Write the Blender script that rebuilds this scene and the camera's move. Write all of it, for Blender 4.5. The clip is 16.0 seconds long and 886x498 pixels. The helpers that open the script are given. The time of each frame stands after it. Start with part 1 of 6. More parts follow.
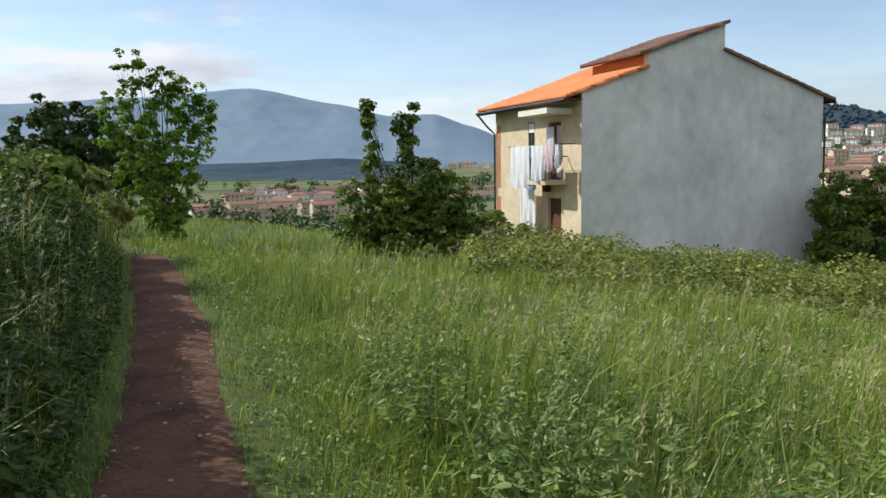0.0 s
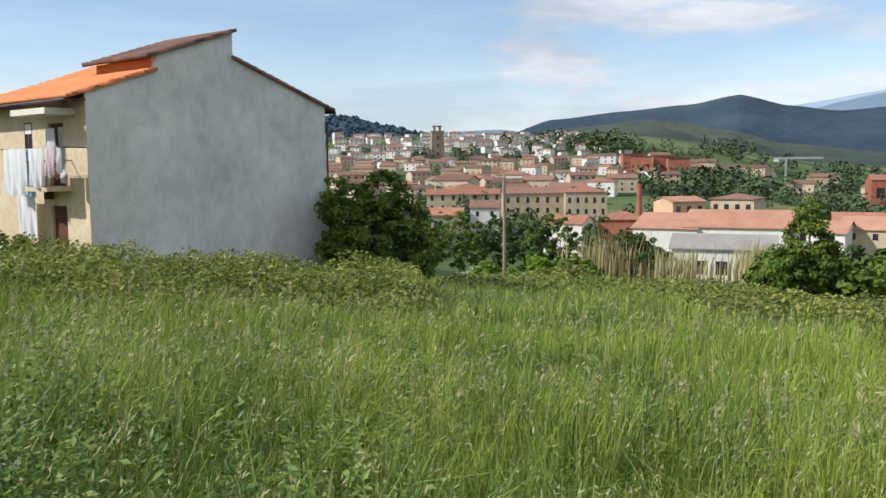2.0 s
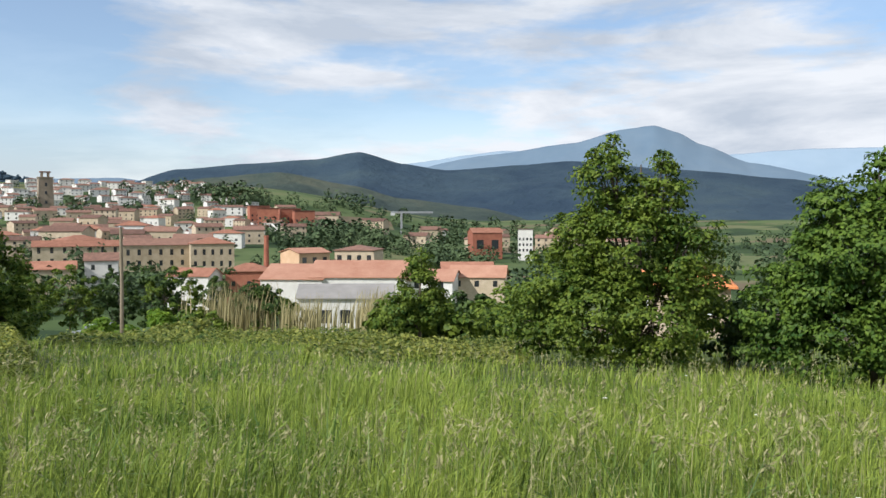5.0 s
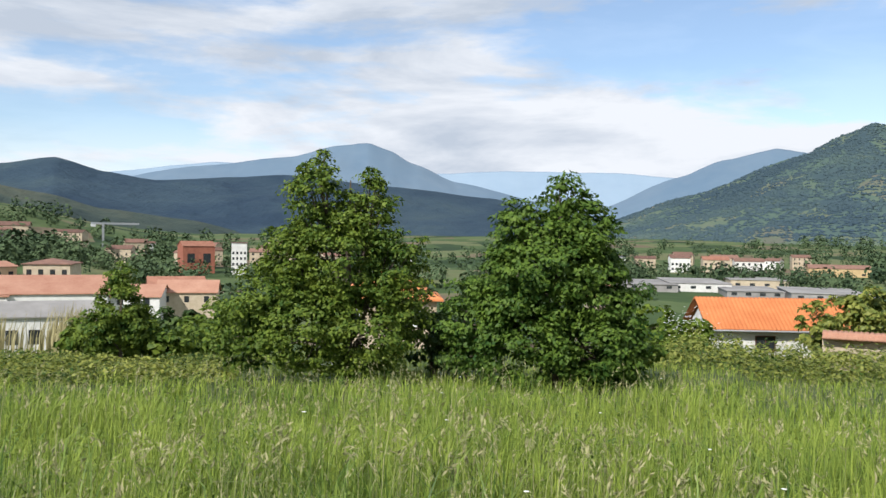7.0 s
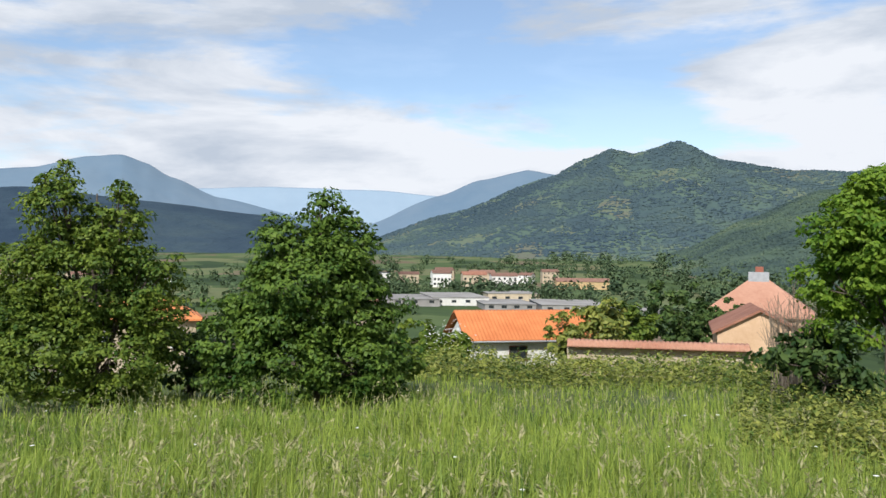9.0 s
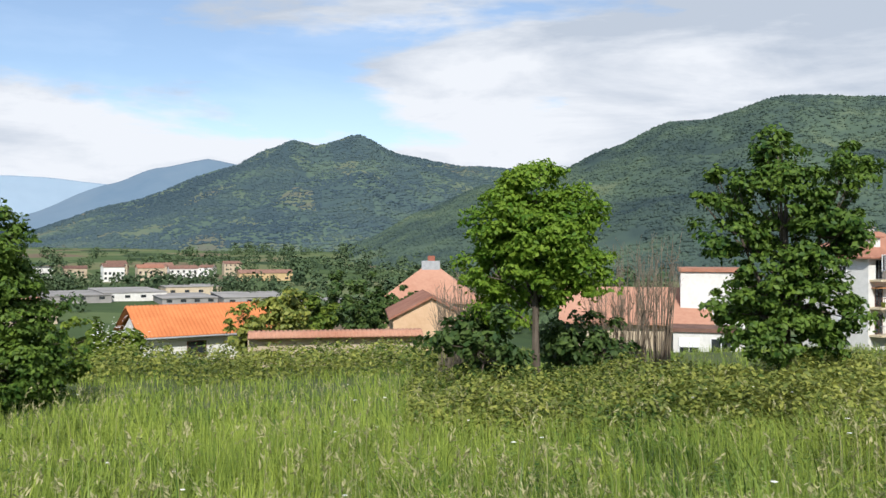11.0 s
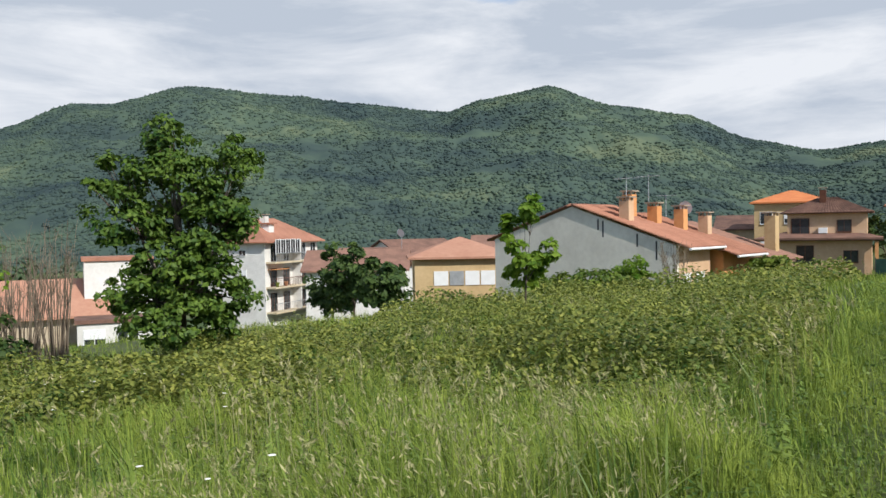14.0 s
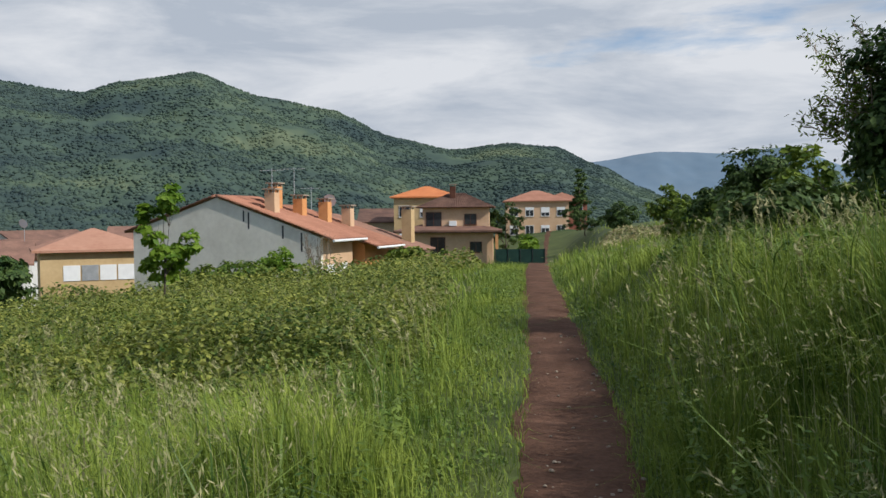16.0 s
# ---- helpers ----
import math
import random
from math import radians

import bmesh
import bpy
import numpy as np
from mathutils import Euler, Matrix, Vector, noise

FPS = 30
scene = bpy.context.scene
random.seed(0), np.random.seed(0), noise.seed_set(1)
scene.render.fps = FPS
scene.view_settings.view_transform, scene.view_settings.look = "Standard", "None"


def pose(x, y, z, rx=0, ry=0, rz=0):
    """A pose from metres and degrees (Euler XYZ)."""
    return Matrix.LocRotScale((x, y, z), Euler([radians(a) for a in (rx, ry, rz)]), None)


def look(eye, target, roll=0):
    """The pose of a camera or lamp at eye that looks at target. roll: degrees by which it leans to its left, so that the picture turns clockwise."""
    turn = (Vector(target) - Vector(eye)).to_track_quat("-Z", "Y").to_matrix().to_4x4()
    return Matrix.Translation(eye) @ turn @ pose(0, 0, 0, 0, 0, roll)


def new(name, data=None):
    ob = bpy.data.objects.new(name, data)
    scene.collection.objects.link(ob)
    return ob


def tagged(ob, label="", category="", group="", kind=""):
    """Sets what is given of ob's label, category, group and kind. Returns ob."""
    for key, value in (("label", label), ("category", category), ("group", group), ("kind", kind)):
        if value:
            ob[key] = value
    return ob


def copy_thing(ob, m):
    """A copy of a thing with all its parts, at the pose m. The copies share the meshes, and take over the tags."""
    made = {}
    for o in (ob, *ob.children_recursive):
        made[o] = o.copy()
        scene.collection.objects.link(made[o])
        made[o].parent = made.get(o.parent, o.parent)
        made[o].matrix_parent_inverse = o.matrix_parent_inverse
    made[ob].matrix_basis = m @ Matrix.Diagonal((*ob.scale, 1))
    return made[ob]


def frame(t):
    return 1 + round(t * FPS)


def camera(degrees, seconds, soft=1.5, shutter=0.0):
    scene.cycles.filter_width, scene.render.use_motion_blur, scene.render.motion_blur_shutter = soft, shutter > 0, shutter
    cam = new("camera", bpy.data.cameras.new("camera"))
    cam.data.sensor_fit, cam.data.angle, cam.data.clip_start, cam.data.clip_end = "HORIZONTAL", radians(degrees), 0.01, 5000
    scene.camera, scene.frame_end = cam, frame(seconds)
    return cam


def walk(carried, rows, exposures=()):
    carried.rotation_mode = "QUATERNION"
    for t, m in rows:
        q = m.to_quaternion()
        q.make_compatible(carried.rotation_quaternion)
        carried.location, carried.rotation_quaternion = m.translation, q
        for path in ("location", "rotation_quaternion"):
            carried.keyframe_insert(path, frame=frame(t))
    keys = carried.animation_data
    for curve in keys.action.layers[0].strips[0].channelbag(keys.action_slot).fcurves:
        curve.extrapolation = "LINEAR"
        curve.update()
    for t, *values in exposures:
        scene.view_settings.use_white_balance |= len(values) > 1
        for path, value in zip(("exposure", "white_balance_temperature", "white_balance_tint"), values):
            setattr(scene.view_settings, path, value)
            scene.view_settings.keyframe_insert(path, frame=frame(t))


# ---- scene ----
cam = camera(54.9, 16.0, soft=1.5)

# The camera turns on the spot, held 0.45 m out from the one who turns.
EYE = 1.6
ARM = 0.45


def held(yaw, pitch, roll):
    a = radians(-yaw)
    return pose(ARM * math.sin(a), ARM * math.cos(a), EYE, 90 + pitch, roll, yaw)


TURN = """0.0 4.08 -5.36 0.68
0.5 -5.36 -6.20 0.64
1.0 -13.97 -6.74 0.26
1.5 -20.95 -6.52 0.49
2.0 -27.20 -5.37 0.58
2.5 -32.13 -3.70 0.34
3.0 -36.28 -3.12 -0.06
5.5 -56.19 -1.78 -0.20
6.0 -61.02 -1.57 -0.57
6.5 -66.01 -1.41 -0.87
7.0 -70.71 -0.92 -0.82
7.5 -74.16 -0.53 -0.57
8.0 -77.63 -0.32 -0.49
8.5 -82.40 0.27 -0.64
9.0 -86.33 0.38 -0.63
11.5 -112.74 -0.08 0.23
12.0 -118.09 -0.03 0.68
12.5 -125.30 -0.30 0.95
13.0 -132.69 -1.05 1.05
13.5 -138.38 -1.09 0.61
14.0 -145.56 -1.21 0.97
14.5 -151.97 -1.35 0.82
15.0 -158.59 -1.72 0.62
15.5 -164.32 -1.82 0.69
16.0 -168.80 -2.07 0.54"""
rows = []
for line in TURN.split("\n"):
    t, yaw, pitch, roll = (float(s) for s in line.split())
    rows.append((t, held(yaw, pitch, roll)))
walk(cam, rows, [(0, 0.05, 6150, 10), (1.5, 0.07, 6150, 10), (3, -0.06, 6150, 10), (5.5, 0.06, 6100, 10), (6.5, 0.1, 6100, 10), (7.5, 0.0, 6100, 10), (12.5, 0.03, 6100, 10), (14.5, -0.12, 6150, 10), (16, -0.28, 6150, 10)])

# ---- world, sun ----
SUN_BEARING, SUN_HEIGHT = 285.0, 38.0
world = bpy.data.worlds.new("world")
scene.world = world
world.use_nodes = True
wn, wl = world.node_tree.nodes, world.node_tree.links
wn.clear()
w_out = wn.new("ShaderNodeOutputWorld")
sky = wn.new("ShaderNodeTexSky")
sky.sky_type = "NISHITA"
sky.sun_disc = False
sky.sun_elevation = radians(SUN_HEIGHT)
sky.sun_rotation = radians(SUN_BEARING)
sky.air_density, sky.dust_density, sky.ozone_density = 1.0, 0.15, 2.0
blue = wn.new("ShaderNodeBackground")
blue.inputs["Strength"].default_value = 0.14
wl.new(sky.outputs["Color"], blue.inputs["Color"])


def wmath(op, a, b=None, clamp=False):
    n = wn.new("ShaderNodeMath")
    n.operation, n.use_clamp = op, clamp
    for i, v in enumerate((a, b)):
        if v is None:
            continue
        if isinstance(v, (int, float)):
            n.inputs[i].default_value = v
        else:
            wl.new(v, n.inputs[i])
    return n.outputs[0]


w_co = wn.new("ShaderNodeTexCoord")
w_sep = wn.new("ShaderNodeSeparateXYZ")
wl.new(w_co.outputs["Generated"], w_sep.inputs[0])
up = wmath("MAXIMUM", w_sep.outputs["Z"], 0.0)
# cloud banks, flatter than they are wide
w_comb = wn.new("ShaderNodeCombineXYZ")
wl.new(w_sep.outputs["X"], w_comb.inputs[0])
wl.new(w_sep.outputs["Y"], w_comb.inputs[1])
wl.new(wmath("MULTIPLY", up, 4.2), w_comb.inputs[2])


def wnoise(scale, detail, rough, offset, distortion=0.0):
    m = wn.new("ShaderNodeMapping")
    m.inputs["Location"].default_value = offset
    wl.new(w_comb.outputs[0], m.inputs["Vector"])
    n = wn.new("ShaderNodeTexNoise")
    n.inputs["Scale"].default_value, n.inputs["Detail"].default_value = scale, detail
    n.inputs["Roughness"].default_value, n.inputs["Distortion"].default_value = rough, distortion
    wl.new(m.outputs[0], n.inputs["Vector"])
    return n.outputs["Fac"]


big = wnoise(1.7, 7.0, 0.50, (3.1, 1.7, 0.6), 0.25)
fine = wnoise(5.2, 8.0, 0.58, (0.4, 5.2, 2.0), 0.2)
cover = wmath("ADD", wmath("MULTIPLY", big, 0.68), wmath("MULTIPLY", fine, 0.32))


def wramp(v, stops):
    r = wn.new("ShaderNodeValToRGB")
    while len(r.color_ramp.elements) < len(stops):
        r.color_ramp.elements.new(0.5)
    for e, (p, c) in zip(r.color_ramp.elements, stops):
        e.position, e.color = p, (*c, 1)
    wl.new(v, r.inputs[0])
    return r.outputs["Color"]


# open sky towards the far mountain (north), closing to the south
north = wmath("MULTIPLY", w_sep.outputs["Y"], 0.125)
cover = wmath("SUBTRACT", cover, north)
low = wramp(up, [(0.05, (1, 1, 1)), (0.16, (0, 0, 0))])
cover = wmath("ADD", cover, wmath("MULTIPLY", low, 0.05))
mask = wramp(cover, [(0.425, (0, 0, 0)), (0.505, (1, 1, 1))])
# thick parts overhead are grey underneath, the heaps low down are white
high = wramp(up, [(0.12, (0, 0, 0)), (0.26, (1, 1, 1))])
grey = wmath("ADD", wnoise(3.4, 8.0, 0.58, (7.3, 2.2, 4.0), 0.3), wmath("MULTIPLY", high, 0.13))
tone = wramp(grey, [(0.44, (0.97, 0.97, 0.975)), (0.66, (0.60, 0.65, 0.72))])
cloud = wn.new("ShaderNodeBackground")
wl.new(tone, cloud.inputs["Color"])
cloud.inputs["Strength"].default_value = 0.93
# a pale band of mist over the hills
mist = wramp(up, [(0.04, (1, 1, 1)), (0.15, (0, 0, 0))])
w_mix = wn.new("ShaderNodeMixShader")
wl.new(wmath("MAXIMUM", wmath("MAXIMUM", mask, 0.22), wmath("MULTIPLY", mist, 0.75)), w_mix.inputs[0])
wl.new(blue.outputs[0], w_mix.inputs[1])
wl.new(cloud.outputs[0], w_mix.inputs[2])
wl.new(w_mix.outputs[0], w_out.inputs["Surface"])

sun = new("sun", bpy.data.lights.new("sun", "SUN"))
sun.data.energy, sun.data.angle, sun.data.color = 4.9, radians(0.6), (1.0, 0.94, 0.84)
sb, sh = radians(SUN_BEARING), radians(SUN_HEIGHT)
sun_way = Vector((math.sin(sb) * math.cos(sh), math.cos(sb) * math.cos(sh), math.sin(sh)))
sun.matrix_world = look(sun_way * 100, (0, 0, 0))


# ---- materials ----
def surface(name, low, high, rough=0.85, scale=3.0, bump=0.2, fine=40.0, island=0.0, obj=0.0, through_light=0.0,
            metal=0.0, haze_glow=0.0, stretch=(1, 1, 1), spec=0.3):
    """A surface whose colour wanders between low and high at two scales, with fine relief; far hills glow to stand in
    for haze.
    """
    m = bpy.data.materials.new(name)
    m.use_nodes = True
    nt = m.node_tree
    n, l = nt.nodes, nt.links
    b = n["Principled BSDF"]
    b.inputs["Roughness"].default_value = rough
    b.inputs["Metallic"].default_value = metal
    b.inputs["Specular IOR Level"].default_value = spec
    co = n.new("ShaderNodeTexCoord")
    mp = n.new("ShaderNodeMapping")
    mp.inputs["Scale"].default_value = stretch
    geo = n.new("ShaderNodeNewGeometry")
    l.new(geo.outputs["Position"], mp.inputs["Vector"])

    def tex(s, d):
        t = n.new("ShaderNodeTexNoise")
        t.inputs["Scale"].default_value, t.inputs["Detail"].default_value = s, d
        t.inputs["Roughness"].default_value = 0.6
        l.new(mp.outputs[0], t.inputs["Vector"])
        return t.outputs["Fac"]

    def mth(op, a, c):
        t = n.new("ShaderNodeMath")
        t.operation = op
        for i, v in enumerate((a, c)):
            if isinstance(v, (int, float)):
                t.inputs[i].default_value = v
            else:
                l.new(v, t.inputs[i])
        return t.outputs[0]

    a, c = tex(scale, 4.0), tex(fine, 3.0)
    f = mth("ADD", mth("MULTIPLY", a, 0.65), mth("MULTIPLY", c, 0.35))
    f = mth("ADD", mth("MULTIPLY", mth("SUBTRACT", f, 0.5), 2.6), 0.5)
    if island:
        f = mth("ADD", f, mth("MULTIPLY", mth("SUBTRACT", geo.outputs["Random Per Island"], 0.5), island))
    if obj:
        oi = n.new("ShaderNodeObjectInfo")
        f = mth("ADD", f, mth("MULTIPLY", mth("SUBTRACT", oi.outputs["Random"], 0.5), obj))
    r = n.new("ShaderNodeValToRGB")
    r.color_ramp.elements[0].color = (*low, 1)
    r.color_ramp.elements[1].color = (*high, 1)
    l.new(f, r.inputs[0])
    l.new(r.outputs[0], b.inputs["Base Color"])
    if bump:
        bp = n.new("ShaderNodeBump")
        bp.inputs["Strength"].default_value = bump
        bp.inputs["Distance"].default_value = 0.02
        l.new(c, bp.inputs["Height"])
        l.new(bp.outputs[0], b.inputs["Normal"])
    if haze_glow:
        l.new(r.outputs[0], b.inputs["Emission Color"])
        b.inputs["Emission Strength"].default_value = haze_glow
    if through_light:
        tr = n.new("ShaderNodeBsdfTranslucent")
        l.new(r.outputs[0], tr.inputs["Color"])
        mx = n.new("ShaderNodeMixShader")
        mx.inputs[0].default_value = through_light
        l.new(b.outputs[0], mx.inputs[1])
        l.new(tr.outputs[0], mx.inputs[2])
        l.new(mx.outputs[0], n["Material Output"].inputs["Surface"])
    return m


M = {}
M["grass"] = surface("grass", (0.065, 0.135, 0.018), (0.37, 0.44, 0.075), 0.6, 0.45, 0, 4.0, island=0.6, through_light=0.26, spec=0.2)
M["dry_grass"] = surface("dry_grass", (0.26, 0.23, 0.10), (0.46, 0.40, 0.21), 0.7, 1.0, 0, 9.0, island=0.8, through_light=0.25)
M["seed"] = surface("seed", (0.22, 0.24, 0.09), (0.52, 0.47, 0.25), 0.7, 1.0, 0, 9.0, island=0.8, through_light=0.3)
M["bramble"] = surface("bramble", (0.05, 0.10, 0.016), (0.35, 0.36, 0.075), 0.55, 0.35, 0, 3.0, island=0.9, through_light=0.32)
M["leaf"] = surface("leaf", (0.04, 0.092, 0.014), (0.20, 0.26, 0.035), 0.55, 0.7, 0, 3.0, island=0.7, through_light=0.28, spec=0.2)
M["leaf_bright"] = surface("leaf_bright", (0.08, 0.175, 0.016), (0.25, 0.36, 0.04), 0.55, 0.8, 0, 4.0, island=0.7, through_light=0.42, spec=0.2)
M["leaf_deep"] = surface("leaf_deep", (0.03, 0.078, 0.014), (0.14, 0.215, 0.03), 0.55, 0.7, 0, 3.0, island=0.7, through_light=0.25, spec=0.2)
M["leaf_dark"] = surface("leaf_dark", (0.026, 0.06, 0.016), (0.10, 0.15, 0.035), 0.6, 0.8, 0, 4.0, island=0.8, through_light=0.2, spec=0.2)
M["weed"] = surface("weed", (0.05, 0.11, 0.018), (0.23, 0.31, 0.06), 0.5, 0.8, 0, 4.0, island=0.8, through_light=0.25)
M["bark"] = surface("bark", (0.05, 0.038, 0.028), (0.16, 0.13, 0.10), 0.9, 6.0, 0.8, 30.0, stretch=(1, 1, 0.25))
M["dry_twig"] = surface("dry_twig", (0.16, 0.12, 0.085), (0.32, 0.26, 0.19), 0.9, 3.0, 0, 9.0, island=0.6)
M["soil"] = surface("soil", (0.055, 0.028, 0.018), (0.185, 0.10, 0.066), 0.95, 1.6, 1.0, 24.0, spec=0.1)
M["turf"] = surface("turf", (0.03, 0.048, 0.012), (0.11, 0.135, 0.035), 0.95, 0.35, 0.6, 5.0)
M["cement"] = surface("cement", (0.52, 0.522, 0.515), (0.86, 0.855, 0.835), 0.92, 0.45, 0.35, 2.2, stretch=(1, 1, 0.8))
M["cement_pale"] = surface("cement_pale", (0.60, 0.555, 0.475), (0.80, 0.755, 0.66), 0.92, 0.5, 0.35, 3.5)
M["cream"] = surface("cream", (0.44, 0.35, 0.22), (0.70, 0.60, 0.43), 0.9, 0.9, 0.3, 6.0)
M["brick_bare"] = surface("brick_bare", (0.32, 0.13, 0.06), (0.50, 0.24, 0.13), 0.9, 2.0, 0.4, 12.0)
M["tile_orange"] = surface("tile_orange", (0.52, 0.16, 0.055), (0.72, 0.27, 0.10), 0.8, 0.6, 0.2, 9.0, obj=0.4)
M["tile_red"] = surface("tile_red", (0.24, 0.105, 0.066), (0.42, 0.20, 0.13), 0.85, 0.6, 0.2, 9.0, obj=0.5)
M["tile_salmon"] = surface("tile_salmon", (0.36, 0.165, 0.105), (0.50, 0.28, 0.19), 0.85, 0.3, 0.2, 3.0, obj=0.3)
M["tile_brown"] = surface("tile_brown", (0.11, 0.062, 0.047), (0.29, 0.16, 0.115), 0.85, 0.8, 0.2, 9.0, obj=0.8)
M["white_wall"] = surface("white_wall", (0.60, 0.58, 0.54), (0.80, 0.78, 0.74), 0.9, 0.5, 0.1, 5.0, obj=0.5)
M["beige_wall"] = surface("beige_wall", (0.38, 0.30, 0.20), (0.60, 0.50, 0.37), 0.9, 0.5, 0.1, 5.0, obj=0.5)
M["peach_wall"] = surface("peach_wall", (0.52, 0.33, 0.19), (0.66, 0.46, 0.30), 0.9, 0.5, 0.2, 5.0, obj=0.3)
M["orange_wall"] = surface("orange_wall", (0.55, 0.24, 0.085), (0.70, 0.36, 0.15), 0.9, 0.5, 0.2, 5.0, obj=0.3)
M["ochre_wall"] = surface("ochre_wall", (0.45, 0.31, 0.15), (0.60, 0.44, 0.24), 0.9, 0.5, 0.2, 5.0)
M["red_wall"] = surface("red_wall", (0.26, 0.09, 0.06), (0.40, 0.16, 0.10), 0.9, 0.5, 0.1, 5.0, obj=0.5)
M["grey_roof"] = surface("grey_roof", (0.20, 0.19, 0.18), (0.36, 0.34, 0.32), 0.95, 0.06, 0.0, 0.5, obj=0.5, spec=0.05)
M["stone"] = surface("stone", (0.22, 0.175, 0.13), (0.40, 0.33, 0.25), 0.9, 0.4, 0.4, 3.0)
M["dark_glass"] = surface("dark_glass", (0.015, 0.018, 0.02), (0.05, 0.055, 0.06), 0.12, 0.5, 0, 4.0, spec=0.6)
M["wood_dark"] = surface("wood_dark", (0.07, 0.025, 0.015), (0.14, 0.055, 0.03), 0.7, 2.0, 0.3, 20.0)
M["wood_grey"] = surface("wood_grey", (0.20, 0.16, 0.11), (0.36, 0.30, 0.22), 0.9, 2.0, 0.5, 25.0, stretch=(1, 1, 0.15))
M["white_cloth"] = surface("white_cloth", (0.74, 0.75, 0.78), (0.88, 0.88, 0.90), 0.9, 2.0, 0.1, 30.0, through_light=0.25)
M["blue_cloth"] = surface("blue_cloth", (0.42, 0.56, 0.76), (0.60, 0.72, 0.86), 0.9, 2.0, 0.1, 30.0, through_light=0.25)
M["pink_cloth"] = surface("pink_cloth", (0.62, 0.48, 0.54), (0.80, 0.70, 0.74), 0.9, 2.0, 0.1, 30.0, through_light=0.25)
M["metal_dark"] = surface("metal_dark", (0.03, 0.03, 0.03), (0.09, 0.09, 0.09), 0.5, 3.0, 0, 20.0, metal=0.6)
M["metal_grey"] = surface("metal_grey", (0.35, 0.36, 0.37), (0.55, 0.56, 0.57), 0.45, 3.0, 0, 20.0, metal=0.6)
M["white_paint"] = surface("white_paint", (0.70, 0.70, 0.69), (0.82, 0.82, 0.81), 0.6, 2.0, 0.0, 20.0)
M["green_mesh"] = surface("green_mesh", (0.008, 0.03, 0.022), (0.02, 0.06, 0.045), 0.8, 2.0, 0.1, 20.0)
M["flower"] = surface("flower", (0.75, 0.73, 0.66), (0.85, 0.84, 0.8), 0.8, 2.0, 0.0, 20.0)
M["copse"] = surface("copse", (0.034, 0.060, 0.034), (0.105, 0.145, 0.066), 0.9, 0.01, 0, 0.06, island=0.35, spec=0.1)
# far ranges: distance haze put into a blue base colour and a glow
M["hill_haze_blue"] = surface("hill_haze_blue", (0.095, 0.145, 0.20), (0.13, 0.175, 0.22), 0.95, 0.002, 0, 0.01, haze_glow=0.42)
M["hill_haze_pale"] = surface("hill_haze_pale", (0.20, 0.265, 0.335), (0.23, 0.295, 0.36), 0.95, 0.002, 0, 0.01, haze_glow=0.42)


def patchwork(name, cell, fine, stops, bump=0.0, island=0.0, cells=True, haze_glow=0.0):
    """Land seen from afar: fields in cells, or woods in drifts, each with a tone of its own, broken up by grain; a glow
    stands in for haze.
    """
    m = bpy.data.materials.new(name)
    m.use_nodes = True
    n, l = m.node_tree.nodes, m.node_tree.links
    b = n["Principled BSDF"]
    b.inputs["Roughness"].default_value = 0.95
    b.inputs["Specular IOR Level"].default_value = 0.1
    geo = n.new("ShaderNodeNewGeometry")

    def noise(scale, detail):
        t = n.new("ShaderNodeTexNoise")
        t.inputs["Scale"].default_value, t.inputs["Detail"].default_value = scale, detail
        t.inputs["Roughness"].default_value = 0.62
        l.new(geo.outputs["Position"], t.inputs["Vector"])
        return t.outputs["Fac"]

    def mth(op, a, c):
        t = n.new("ShaderNodeMath")
        t.operation = op
        for i, v in enumerate((a, c)):
            if isinstance(v, (int, float)):
                t.inputs[i].default_value = v
            else:
                l.new(v, t.inputs[i])
        return t.outputs[0]

    if cells:
        vo = n.new("ShaderNodeTexVoronoi")
        vo.inputs["Scale"].default_value = cell
        flat = n.new("ShaderNodeMapping")
        flat.inputs["Scale"].default_value = (1.0, 1.7, 0.0)
        flat.inputs["Rotation"].default_value = (0, 0, 0.5)
        l.new(geo.outputs["Position"], flat.inputs["Vector"])
        l.new(flat.outputs[0], vo.inputs["Vector"])
        sp = n.new("ShaderNodeSeparateColor")
        l.new(vo.outputs["Color"], sp.inputs[0])
        f = sp.outputs[0]
    else:
        f = mth("ADD", mth("MULTIPLY", mth("SUBTRACT", noise(cell, 5.0), 0.5), 2.4), 0.5)
    f = mth("ADD", f, mth("MULTIPLY", mth("SUBTRACT", noise(fine, 5.0), 0.5), 0.7))
    if island:
        f = mth("ADD", f, mth("MULTIPLY", mth("SUBTRACT", geo.outputs["Random Per Island"], 0.5), island))
    r = n.new("ShaderNodeValToRGB")
    while len(r.color_ramp.elements) < len(stops):
        r.color_ramp.elements.new(0.5)
    for e, (p, c) in zip(r.color_ramp.elements, stops):
        e.position, e.color = p, (*c, 1)
    l.new(f, r.inputs[0])
    l.new(r.outputs[0], b.inputs["Base Color"])
    if haze_glow:
        l.new(r.outputs[0], b.inputs["Emission Color"])
        b.inputs["Emission Strength"].default_value = haze_glow
    if bump:
        bp = n.new("ShaderNodeBump")
        bp.inputs["Strength"].default_value, bp.inputs["Distance"].default_value = 1.0, bump
        l.new(noise(fine, 6.0), bp.inputs["Height"])
        l.new(bp.outputs[0], b.inputs["Normal"])
    return m


